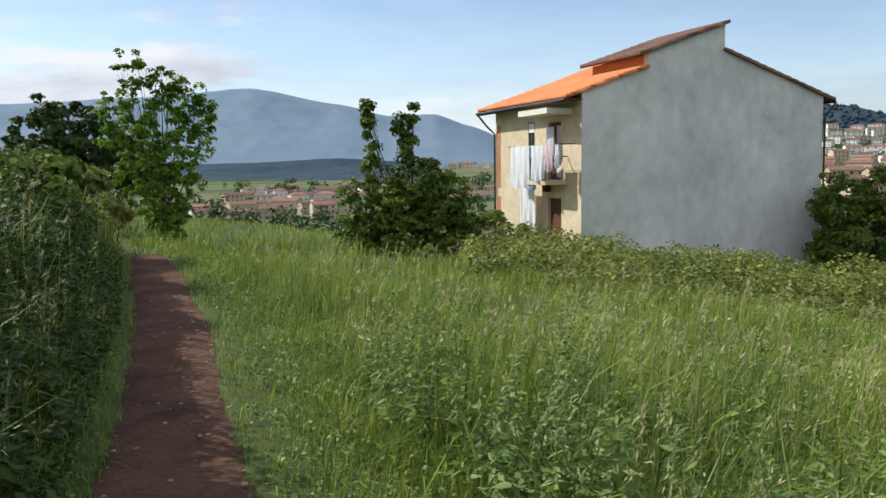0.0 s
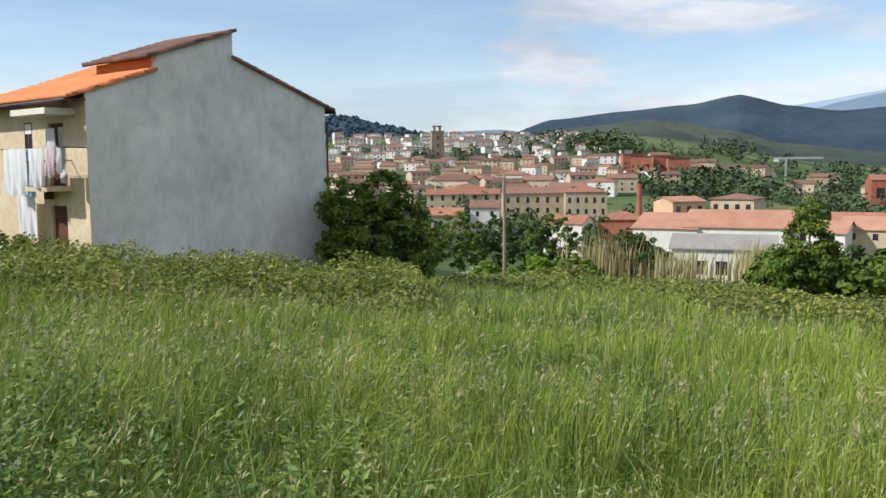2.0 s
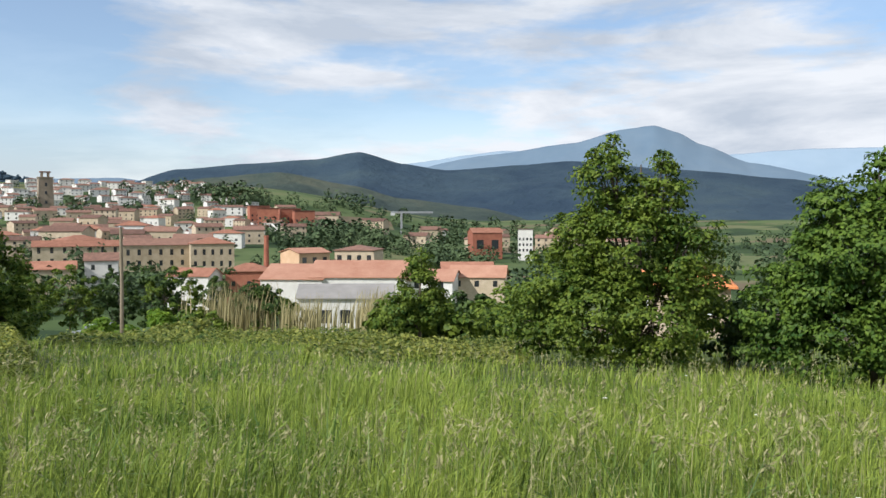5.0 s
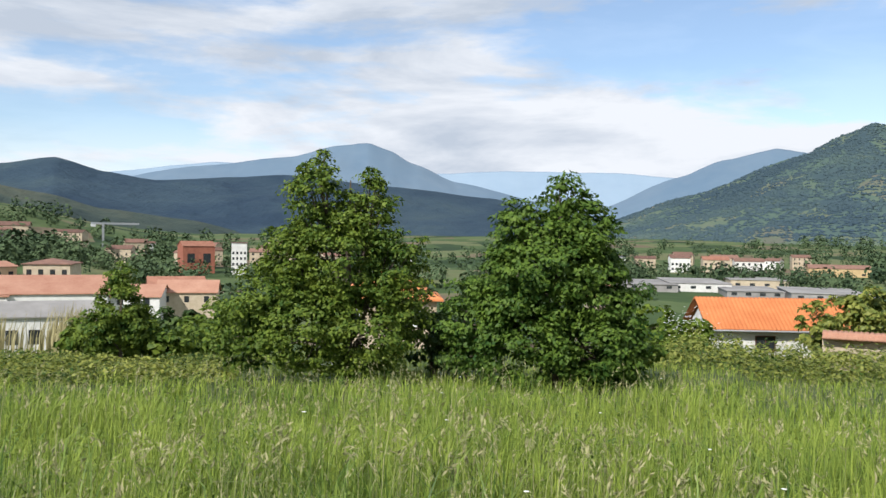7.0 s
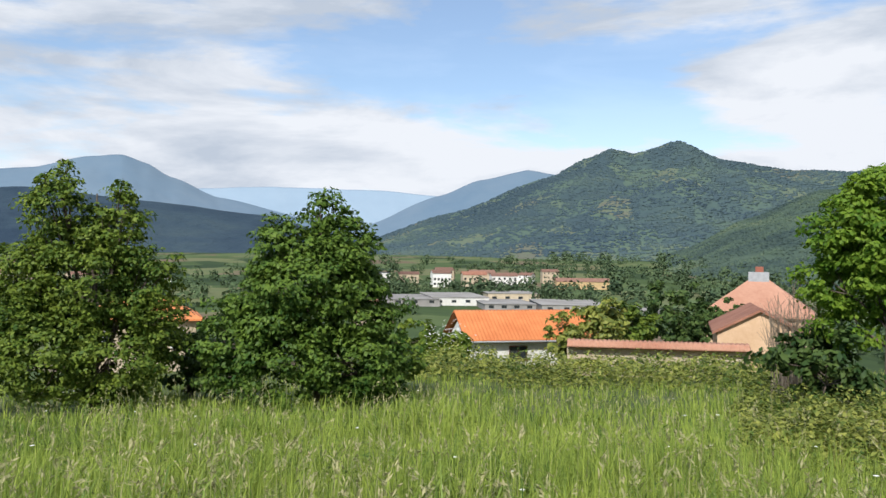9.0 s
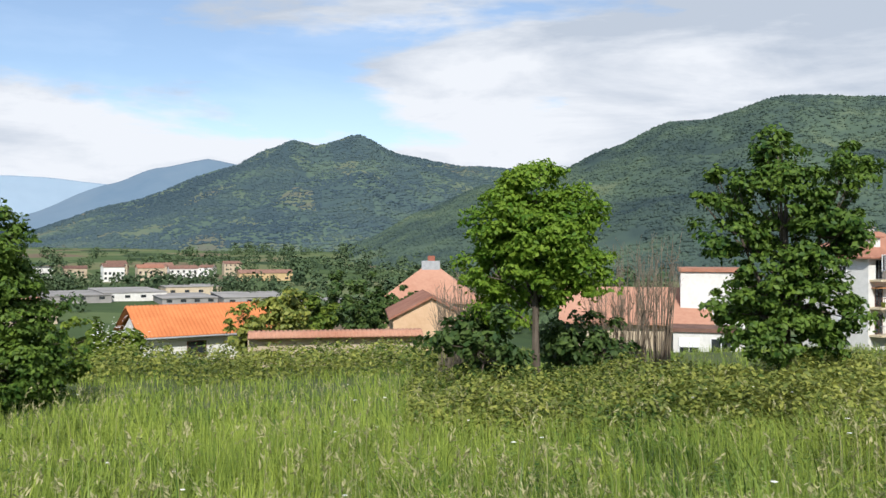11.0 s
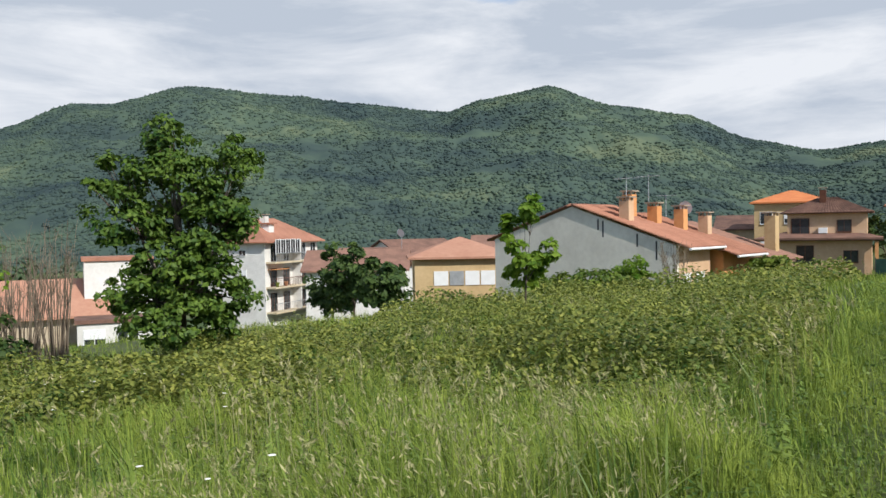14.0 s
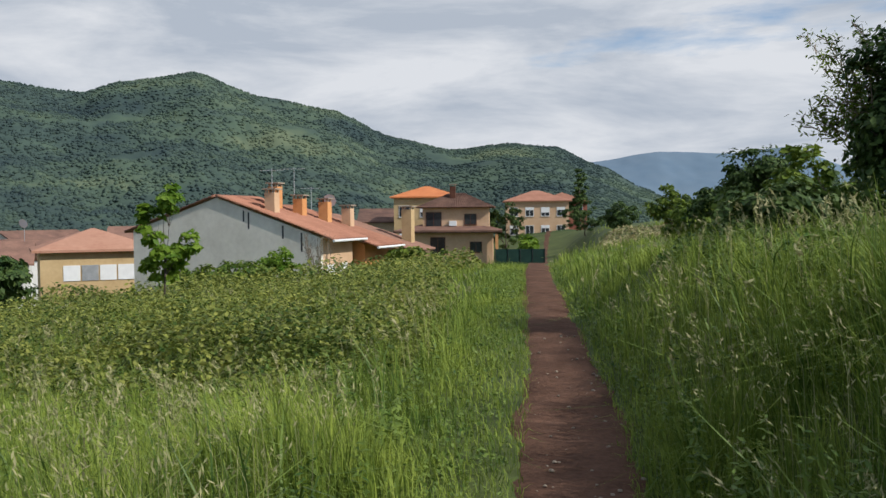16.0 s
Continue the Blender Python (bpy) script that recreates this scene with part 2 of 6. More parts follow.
M["valley"] = patchwork("valley", 0.011, 0.03, [(0.1, (0.035, 0.058, 0.026)), (0.4, (0.07, 0.105, 0.038)), (0.65, (0.11, 0.145, 0.058)), (0.88, (0.16, 0.165, 0.08)), (1.0, (0.16, 0.12, 0.08))])
# haze over the near wooded hill is put into its bluish greens
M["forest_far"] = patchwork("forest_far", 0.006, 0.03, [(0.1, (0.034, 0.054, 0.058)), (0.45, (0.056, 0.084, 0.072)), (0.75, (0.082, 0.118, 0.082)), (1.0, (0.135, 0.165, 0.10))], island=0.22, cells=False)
# hills farther off: haze put into bluish stops and a faint glow
M["forest_mid"] = patchwork("forest_mid", 0.0035, 0.012, [(0.1, (0.046, 0.072, 0.092)), (0.45, (0.060, 0.090, 0.102)), (0.75, (0.078, 0.112, 0.106)), (1.0, (0.11, 0.14, 0.115))], island=0.15, cells=False, haze_glow=0.14)
M["fields"] = patchwork("fields", 0.009, 0.03, [(0.1, (0.052, 0.080, 0.090)), (0.4, (0.070, 0.105, 0.098)), (0.65, (0.09, 0.13, 0.098)), (0.85, (0.12, 0.148, 0.10)), (1.0, (0.13, 0.13, 0.10))], haze_glow=0.14)
M["forest_dark"] = patchwork("forest_dark", 0.004, 0.03, [(0.1, (0.028, 0.047, 0.072)), (0.6, (0.042, 0.066, 0.088)), (1.0, (0.056, 0.082, 0.094))], bump=9.0, cells=False, haze_glow=0.12)
M["forest_foot"] = patchwork("forest_foot", 0.005, 0.035, [(0.1, (0.034, 0.048, 0.046)), (0.5, (0.056, 0.074, 0.062)), (1.0, (0.10, 0.105, 0.075))], bump=8.0, cells=False, haze_glow=0.08)


# ---- mesh helpers ----
def fast(name, verts, tris=None, quads=None, mat=None, parent=None, smooth=False):
    """One mesh object from arrays of corners, triangles and quads."""
    me = bpy.data.meshes.new(name)
    verts = np.asarray(verts, np.float32).reshape(-1, 3)
    loops, starts, at = [], [], 0
    for f, k in ((quads, 4), (tris, 3)):
        if f is None or len(f) == 0:
            continue
        f = np.asarray(f, np.int32).reshape(-1, k)
        loops.append(f.ravel())
        starts.append(at + k * np.arange(len(f)))
        at += f.size
    loops, starts = np.concatenate(loops), np.concatenate(starts)
    me.vertices.add(len(verts))
    me.vertices.foreach_set("co", verts.ravel())
    me.loops.add(len(loops))
    me.loops.foreach_set("vertex_index", loops)
    me.polygons.add(len(starts))
    me.polygons.foreach_set("loop_start", starts.astype(np.int32))
    me.update(calc_edges=True)
    if smooth:
        me.polygons.foreach_set("use_smooth", np.ones(len(starts), bool))
    if mat is not None:
        me.materials.append(mat)
    ob = new(name, me)
    ob.parent = parent
    return ob


def part(name, bm, mat, parent=None, label=""):
    """Links a bmesh as one mesh object, under a thing or a part."""
    me = bpy.data.meshes.new(name)
    bm.to_mesh(me)
    bm.free()
    me.materials.append(mat)
    ob = new(name, me)
    ob.parent = parent
    if label:
        ob["label"] = label
    return ob


def box(x0, x1, y0, y1, z0, z1, bm=None):
    bm = bm or bmesh.new()
    v = [bm.verts.new(p) for p in ((x0, y0, z0), (x1, y0, z0), (x1, y1, z0), (x0, y1, z0), (x0, y0, z1), (x1, y0, z1), (x1, y1, z1), (x0, y1, z1))]
    for f in ((3, 2, 1, 0), (4, 5, 6, 7), (0, 1, 5, 4), (1, 2, 6, 5), (2, 3, 7, 6), (3, 0, 4, 7)):
        bm.faces.new([v[i] for i in f])
    return bm


def prism(profile, y0, y1, bm=None):
    """The outline in x and z, drawn out from y0 to y1."""
    bm = bm or bmesh.new()
    a = [bm.verts.new((x, y0, z)) for x, z in profile]
    b = [bm.verts.new((x, y1, z)) for x, z in profile]
    bm.faces.new(a)
    bm.faces.new(b[::-1])
    k = len(a)
    for i in range(k):
        bm.faces.new((a[i], b[i], b[(i + 1) % k], a[(i + 1) % k]))
    bmesh.ops.recalc_face_normals(bm, faces=bm.faces)
    return bm


def rod(pts, radii, sides=6, bm=None):
    """A tapered round bar along the points."""
    bm = bm or bmesh.new()
    rings = []
    pts = [Vector(p) for p in pts]
    for i, p in enumerate(pts):
        d = (pts[min(i + 1, len(pts) - 1)] - pts[max(i - 1, 0)]).normalized()
        s = d.orthogonal().normalized()
        c = d.cross(s)
        rings.append([bm.verts.new(p + (s * math.cos(2 * math.pi * k / sides) + c * math.sin(2 * math.pi * k / sides)) * radii[i]) for k in range(sides)])
    for a, b in zip(rings, rings[1:]):
        for k in range(sides):
            bm.faces.new((a[k], a[(k + 1) % sides], b[(k + 1) % sides], b[k]))
    bm.faces.new(rings[0][::-1])
    bm.faces.new(rings[-1])
    return bm


def empty(name, m, label, category, group="", kind=""):
    e = new(name)
    e.matrix_basis = m
    return tagged(e, label, category, group, kind)


# ---- lie of the land ----
PATH_Y = np.array([-140, -60, -25, -9, -4.8, 0, 4, 9, 16, 25, 40, 80, 200, 600.0])
PATH_X = np.array([9.5, 4.8, 2.2, 0.55, 0.22, -0.1, -1.5, -3.5, -6.7, -12.5, -24, -60, -200, -700.0])


def smooth01(a, lo, hi):
    s = np.clip((a - lo) / (hi - lo), 0, 1)
    return s * s * (3 - 2 * s)


def wave(x, y, s, seed=0.0):
    """Soft bumps, -1 to 1, without any pattern that repeats in view."""
    x, y = x / s + seed * 3.7, y / s - seed * 1.9
    return (np.sin(x * 1.7 + 1.3 * np.sin(y * 0.9 + seed)) + np.sin(y * 2.1 + 1.7 * np.sin(x * 0.7 + 2.0 * seed)) + np.sin((x + y) * 1.3 + 0.8 * np.sin(x * 2.3 - y))) / 3


def path_side(x, y):
    """Metres to the downhill side of the path's middle."""
    return (x - np.interp(y, PATH_Y, PATH_X)) * np.where(y > 0, 0.92, 0.997)


def land(x, y):
    x, y = np.asarray(x, float), np.asarray(y, float)
    v, d = path_side(x, y), np.hypot(x, y)
    down = np.maximum(v - 0.5, 0)
    z = -0.11 * down + 0.06 * wave(x, y, 2.3) * smooth01(down, 0.5, 4) + 0.16 * wave(x, y, 9.0, 1.0) * smooth01(down, 2, 10)
    up = np.maximum(-v - 0.42, 0)
    z = z + (1.0 + 0.02 * smooth01(y, 0, 3)) * (1 - 0.7 * smooth01(-y, 9, 27)) * smooth01(up, 0, 1.5 - 0.6 * smooth01(y, 0, 3)) + np.where(y < -5, 0.03 + 0.06 * smooth01(-y, 9, 27), 0.11) * np.maximum(up - 0.9, 0) + 0.14 * wave(x, y, 2.9, 2.0) * smooth01(up, 0.3, 2)
    z = z + (3.6 * smooth01(-y, 85, 135) - 2.7 * smooth01(-y, 26, 72)) * smooth01(v, -5, -1.5)
    z = np.minimum(z, 7 + 0 * z)
    b = np.degrees(np.arctan2(x, y))
    floor = np.interp(d, [0, 200, 350, 600, 1000, 1400, 5000], [-26, -24, -22, -19, -10, 0, 5]) + 1.0 * wave(x, y, 90, 3.0) * smooth01(d, 200, 400)
    town = np.interp(d, [200, 330, 500, 700, 900, 1050, 1400, 2500], [0, 5, 10, 24, 46, 50, 30, 0])
    floor = floor + town * (1 - smooth01(b, 38, 56)) * smooth01(b, -60, -10) * (0.06 + 0.94 * smooth01(b, -3, 13))
    west = smooth01(np.abs(b - 30), 95, 150) * smooth01(d, 60, 160)
    return np.maximum(z, floor) * (1 - west) + np.maximum(z - 0.02 * np.maximum(d - 60, 0), -28) * west


def land1(x, y):
    return float(land(np.array([x]), np.array([y]))[0])


def polar(b, d):
    return d * math.sin(radians(b)), d * math.cos(radians(b))


# ground: one sheet from the feet to the horizon, finer near the feet
nb, nd = 330, 170
bb = np.linspace(0, 2 * math.pi, nb, endpoint=False)
dd = np.concatenate([[0.05], np.geomspace(0.25, 4900, nd - 1)])
D_, B_ = np.meshgrid(dd, bb, indexing="ij")
GX, GY = D_ * np.sin(B_), D_ * np.cos(B_)
GZ = land(GX, GY)
idx = np.arange(nd * nb).reshape(nd, nb)
nxt = np.roll(idx, -1, axis=1)
gq = np.stack([idx[:-1], idx[1:], nxt[1:], nxt[:-1]], -1).reshape(-1, 4)
ground = fast("ground", np.stack([GX, GY, GZ], -1), quads=gq[:, ::-1], mat=M["turf"], smooth=True)
ground.data.materials.append(M["valley"])
far_face = (np.repeat(np.arange(nd - 1), nb) >= np.searchsorted(dd, 120)).astype(np.int32)
ground.data.polygons.foreach_set("material_index", far_face)
tagged(ground, "grassy slope falling from a footpath to a broad valley", "ground", kind="structure")

# path: trodden earth, a hair above the turf
py = np.concatenate([np.linspace(-125, -30, 60), np.linspace(-29.8, 16.6, 400)])
pv = np.linspace(-1, 1, 15)
half = 0.42 + 0.07 * wave(py, py * 0 + 3, 1.1) + 0.04 * wave(py, py * 0, 0.35, 1.0) + 0.03 * smooth01(py, 3, 6) - 0.12 * smooth01(py, 15, 16.6) + 0.5 * smooth01(-py, 45, 60)
PXc = np.interp(py, PATH_Y, PATH_X)
kernel = np.hanning(25)
PXs = np.convolve(np.pad(PXc, 12, mode="edge"), kernel / kernel.sum(), mode="valid")
X_ = PXs[:, None] + pv[None, :] * half[:, None] * 1.05
Y_ = np.repeat(py[:, None], 15, 1)
Z_ = land(X_, Y_) + 0.03 - 0.05 * (np.abs(pv) ** 4)[None, :] + 0.012 * wave(X_, Y_, 0.22, 2.0) + 0.008 * wave(X_, Y_, 0.07, 4.0)
pi_ = np.arange(X_.size).reshape(X_.shape)
pq = np.stack([pi_[:-1, :-1], pi_[:-1, 1:], pi_[1:, 1:], pi_[1:, :-1]], -1).reshape(-1, 4)
footpath = fast("footpath", np.stack([X_, Y_, Z_], -1), quads=pq, mat=M["soil"], smooth=True)
tagged(footpath, "narrow reddish-brown dirt footpath between grassy verges", "path", kind="structure")


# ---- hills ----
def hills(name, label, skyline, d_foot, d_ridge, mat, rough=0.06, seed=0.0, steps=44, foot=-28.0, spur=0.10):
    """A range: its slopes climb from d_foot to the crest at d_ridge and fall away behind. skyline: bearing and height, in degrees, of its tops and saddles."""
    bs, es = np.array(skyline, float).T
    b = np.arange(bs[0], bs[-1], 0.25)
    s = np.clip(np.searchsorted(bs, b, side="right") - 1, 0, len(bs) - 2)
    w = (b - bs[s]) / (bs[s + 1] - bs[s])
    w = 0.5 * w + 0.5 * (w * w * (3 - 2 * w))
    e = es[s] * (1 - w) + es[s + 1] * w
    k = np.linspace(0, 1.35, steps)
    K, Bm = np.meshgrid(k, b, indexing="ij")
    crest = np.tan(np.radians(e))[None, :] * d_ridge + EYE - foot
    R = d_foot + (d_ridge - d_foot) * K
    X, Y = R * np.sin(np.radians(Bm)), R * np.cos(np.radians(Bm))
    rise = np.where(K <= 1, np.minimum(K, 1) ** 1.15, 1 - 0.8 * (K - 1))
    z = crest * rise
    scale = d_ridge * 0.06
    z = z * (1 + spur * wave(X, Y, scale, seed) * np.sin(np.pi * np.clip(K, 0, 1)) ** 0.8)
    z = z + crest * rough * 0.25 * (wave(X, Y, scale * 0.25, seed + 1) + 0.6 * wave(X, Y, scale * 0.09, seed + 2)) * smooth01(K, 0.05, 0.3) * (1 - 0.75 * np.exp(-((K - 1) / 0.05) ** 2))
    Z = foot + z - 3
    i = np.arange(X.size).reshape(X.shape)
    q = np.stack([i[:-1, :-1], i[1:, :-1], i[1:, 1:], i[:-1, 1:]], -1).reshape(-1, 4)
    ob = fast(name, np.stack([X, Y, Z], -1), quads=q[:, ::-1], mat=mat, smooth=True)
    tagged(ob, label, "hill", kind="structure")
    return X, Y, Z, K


hills("backdrop", "pale blue far mountains under low cloud", [(40, 1.0), (48, 3.6), (56, 4.6), (69, 4.1), (75, 4.4), (82, 4.3), (88, 3.8), (94, 3.0), (100, 1)], 4200, 4800, M["hill_haze_pale"], seed=1.0)
hills("backdrop", "hazy blue mountain ridge across the valley", [(-48, 3.0), (-31, 4.2), (-24, 4.7), (-16.5, 5.4), (-11, 4.4), (-7.6, 3.6), (-4.6, 3.7), (-2.3, 2.9), (1, 1.6), (8, 0.8), (24, 2.4), (31, 2.6), (38, 1.5)], 2600, 4200, M["hill_haze_blue"], seed=2.0)
hills("backdrop", "blue-grey rounded peak beyond the wooded hills", [(46, 2.5), (54.5, 4.3), (60.6, 5.1), (63.5, 5.9), (65.6, 6.15), (67.0, 5.7), (68.7, 4.8), (71.6, 3.6), (78, 2.2), (82, 0.8)], 3000, 3900, M["hill_haze_blue"], seed=3.0)
hills("backdrop", "hazy ridge closing the valley", [(74, 0.5), (80.9, 1.9), (86, 4.0), (88.8, 5.1), (92, 5.75), (95, 5.3), (102, 4.5), (110, 3)], 2600, 3300, M["hill_haze_blue"], seed=4.0)
hills("backdrop", "blue ridge far behind the houses", [(172, 2.5), (179, 3.7), (183, 4.25), (187.5, 4.0), (191, 4.3), (194, 3.0), (205, 2.5)], 3300, 4000, M["hill_haze_blue"], seed=5.0)
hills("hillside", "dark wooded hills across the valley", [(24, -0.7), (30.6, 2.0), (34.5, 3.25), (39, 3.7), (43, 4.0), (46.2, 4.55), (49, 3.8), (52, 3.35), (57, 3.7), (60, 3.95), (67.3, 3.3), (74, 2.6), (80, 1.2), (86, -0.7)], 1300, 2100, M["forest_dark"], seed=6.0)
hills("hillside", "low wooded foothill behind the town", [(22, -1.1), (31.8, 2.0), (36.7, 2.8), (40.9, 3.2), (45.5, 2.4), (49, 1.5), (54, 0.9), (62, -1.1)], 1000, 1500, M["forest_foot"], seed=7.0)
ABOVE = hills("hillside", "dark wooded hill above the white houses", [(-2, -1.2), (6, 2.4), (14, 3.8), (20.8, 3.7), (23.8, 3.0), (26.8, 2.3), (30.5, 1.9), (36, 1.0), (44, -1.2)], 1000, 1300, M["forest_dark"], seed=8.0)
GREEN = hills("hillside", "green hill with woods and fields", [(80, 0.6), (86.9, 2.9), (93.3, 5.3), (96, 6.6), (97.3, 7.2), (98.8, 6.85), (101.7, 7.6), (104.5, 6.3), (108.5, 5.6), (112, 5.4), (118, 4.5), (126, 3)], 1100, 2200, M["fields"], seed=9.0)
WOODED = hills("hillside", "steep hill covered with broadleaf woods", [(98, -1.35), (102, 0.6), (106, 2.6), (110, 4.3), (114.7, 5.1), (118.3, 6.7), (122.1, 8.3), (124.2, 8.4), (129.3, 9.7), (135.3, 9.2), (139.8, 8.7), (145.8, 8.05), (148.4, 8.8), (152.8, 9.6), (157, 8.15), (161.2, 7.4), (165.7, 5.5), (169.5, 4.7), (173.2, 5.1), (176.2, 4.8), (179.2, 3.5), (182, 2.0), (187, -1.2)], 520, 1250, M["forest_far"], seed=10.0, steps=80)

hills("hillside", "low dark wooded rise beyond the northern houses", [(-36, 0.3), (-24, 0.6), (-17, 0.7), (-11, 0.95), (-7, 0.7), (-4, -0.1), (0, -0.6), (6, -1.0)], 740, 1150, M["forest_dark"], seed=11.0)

# ---- plants ----
rng = np.random.default_rng(7)


def blades(name, x, y, h, w, mat, lean=0.45, z0=-0.02, aim=None):
    """Grass: each blade a narrow strip that arches over and tapers to a tip. aim: the way each leans."""
    n = len(x)
    z = land(x, y) + z0
    la = rng.uniform(0, 2 * np.pi, n) if aim is None else aim + rng.normal(0, 0.5, n)
    a = la + np.pi / 2 + rng.normal(0, 0.5, n)
    side = np.stack([np.cos(a), np.sin(a), np.zeros(n)], 1) * (w / 2)[:, None]
    l = np.abs(rng.normal(0, lean, n)) * h
    bend = np.stack([np.cos(la) * l + 0.10 * h, np.sin(la) * l, np.zeros(n)], 1)
    base = np.stack([x, y, z], 1)
    upz = np.zeros((n, 3))
    upz[:, 2] = h
    mid = base + upz * 0.62 + bend * 0.26
    tip = base + upz * (1 - 0.32 * np.minimum(l / h, 1.4) ** 2)[:, None] + bend
    V = np.stack([base - side, base + side, mid + side * 0.85, mid - side * 0.85, tip], 1)
    o = 5 * np.arange(n)[:, None]
    return fast(name, V, tris=o + np.array([[3, 2, 4]]), quads=o + np.array([[0, 1, 2, 3]]), mat=mat)


def leaves(name, c, size, mat, parent=None, flat=0.4, long=1.7, facing=None, axis=None):
    """Leaves at the points c: each a lens-shaped folded piece. facing: the way each looks, more or less; axis: the way its tip points."""
    n = len(c)
    nrm = rng.normal(0, 1, (n, 3))
    nrm[:, 2] = np.abs(nrm[:, 2]) + flat
    if facing is not None:
        nrm = nrm * 0.7 + facing
    nrm /= np.linalg.norm(nrm, axis=1)[:, None]
    t = np.cross(nrm, rng.normal(0, 1, (n, 3)))
    if axis is not None:
        t = axis - nrm * np.sum(axis * nrm, 1)[:, None] + t * 0.15
    t /= np.linalg.norm(t, axis=1)[:, None]
    s = np.cross(nrm, t)
    size = (np.asarray(size) * np.ones(n) * rng.uniform(0.7, 1.3, n))[:, None]
    fold = nrm * size * 0.12
    V = np.stack([c - t * size * long / 2, c + s * size / 2 + fold, c + t * size * long / 2, c - s * size / 2 + fold], 1)
    o = 4 * np.arange(n)[:, None]
    return fast(name, V, tris=np.concatenate([o + np.array([[0, 1, 2]]), o + np.array([[0, 2, 3]])]), mat=mat, parent=parent)


def tree(name, label, x, y, height, lobes, count, leaf, mat, trunk=0.12, clump=0.35, fork=0.3, category="tree", group="", seed=1, across=None, per_clump=75):
    """A tapered trunk with limbs into each lobe of the crown. lobes: (dx, dy, z, radius across, radius up) in metres from the foot;
    with across given, dx runs square to that bearing and dy along it."""
    global rng
    keep, rng = rng, np.random.default_rng(seed)
    z = land1(x, y) - 0.05
    th = empty(name, pose(x, y, z), label, category, group)
    bm = bmesh.new()
    if across is not None:
        ca, sa = math.cos(radians(across)), math.sin(radians(across))
        lobes = [(a * ca + b * sa, -a * sa + b * ca, lz, r, rz) for a, b, lz, r, rz in lobes]
    top = max(l[2] for l in lobes)
    zf = height * fork
    rod([(0, 0, 0), (0.04, 0.02, zf * 0.5), (0, 0.05, zf), (0.05, 0, top * 0.95)], [trunk * 1.25, trunk, trunk * 0.75, trunk * 0.12], 7, bm)
    cs, outs = [], []
    total = sum((l[3] ** 2 * l[4]) ** 0.8 for l in lobes)
    for dx, dy, lz, r, rz in lobes:
        start = Vector((0, 0.03, min(zf * rng.uniform(0.5, 1.2), lz * 0.8)))
        end = Vector((dx, dy, lz))
        mid = start.lerp(end, 0.5) + Vector((0, 0, 0.1 * r))
        rod([start, mid, end], [trunk * 0.5, trunk * 0.3, trunk * 0.12], 5, bm)
        n = max(7 if rz < 3 * r else 18, int(count * ((r * r * rz) ** 0.8 / total) / per_clump))
        u = rng.normal(0, 1, (n, 3))
        u /= np.linalg.norm(u, axis=1)[:, None]
        u *= (rng.uniform(0.3, 1, n) ** 0.45)[:, None]
        u *= (1 + 0.22 * np.sin(u[:, :1] * 5 + seed) * np.cos(u[:, 2:] * 6))
        cc = u * np.array([r, r, rz]) + np.array([dx, dy, lz])
        cc[:, 2] = np.maximum(cc[:, 2], 0.15)
        for k in range(0, n, max(1, n // 7)):
            e2 = Vector(cc[k])
            rod([mid.lerp(end, 0.4), mid.lerp(e2, 0.6), e2], [trunk * 0.2, trunk * 0.12, trunk * 0.04], 4, bm)
        cs.append(cc)
        outs.append(u)
    part("trunk", bm, M["bark"], th)
    cc = np.concatenate(cs)
    per = max(8, int(count / len(cc)))
    spread = clump * rng.uniform(0.5, 1.25, len(cc))
    ball = rng.normal(0, 1, (len(cc), per, 3))
    ball /= np.linalg.norm(ball, axis=2)[..., None]
    ball[..., 2] = np.where(rng.uniform(0, 1, ball.shape[:2]) < 0.6, np.abs(ball[..., 2]), ball[..., 2])
    ball *= (rng.uniform(0.1, 1.0, ball.shape[:2]) ** 0.5)[..., None]
    pts = cc[:, None, :] + ball * spread[:, None, None] * np.array([1.15, 1.15, 0.8])
    way = ball * 0.9 + np.concatenate(outs)[:, None, :] * 0.6 + np.array([0, 0, 0.1])
    pts = pts.reshape(-1, 3)
    pts[:, 2] = np.maximum(pts[:, 2], 0.08)
    leaves("crown", pts, leaf, mat, th, flat=-0.1, facing=way.reshape(-1, 3))
    rng = keep
    return th


# two broad bushy trees in the meadow
tree("tree", "bushy young broadleaf tree with two leading shoots, leafy to the grass", 22.9, 10.9, 6.9, [(-1.0, 0, 5.3, 0.8, 1.2), (-0.95, 0, 6.3, 0.32, 0.55), (0.6, 0, 5.0, 0.75, 1.1), (0.75, 0, 5.9, 0.28, 0.5), (-0.2, 0.2, 4.9, 0.8, 0.8), (-0.3, 0.4, 3.6, 1.8, 1.7), (-1.6, 0, 3.7, 0.95, 1.0), (1.3, -0.2, 3.6, 0.95, 1.0), (-2.3, 0.3, 2.3, 1.15, 1.3), (-1.2, -0.3, 1.7, 1.4, 1.5), (0.6, -0.3, 1.6, 1.4, 1.5), (-3.1, 0.8, 1.4, 0.95, 1.2), (1.6, 0.2, 2.2, 0.8, 1.1)], 52000, 0.078, M["leaf"], 0.16, 0.33, 0.25, seed=11, across=64.5, per_clump=62)
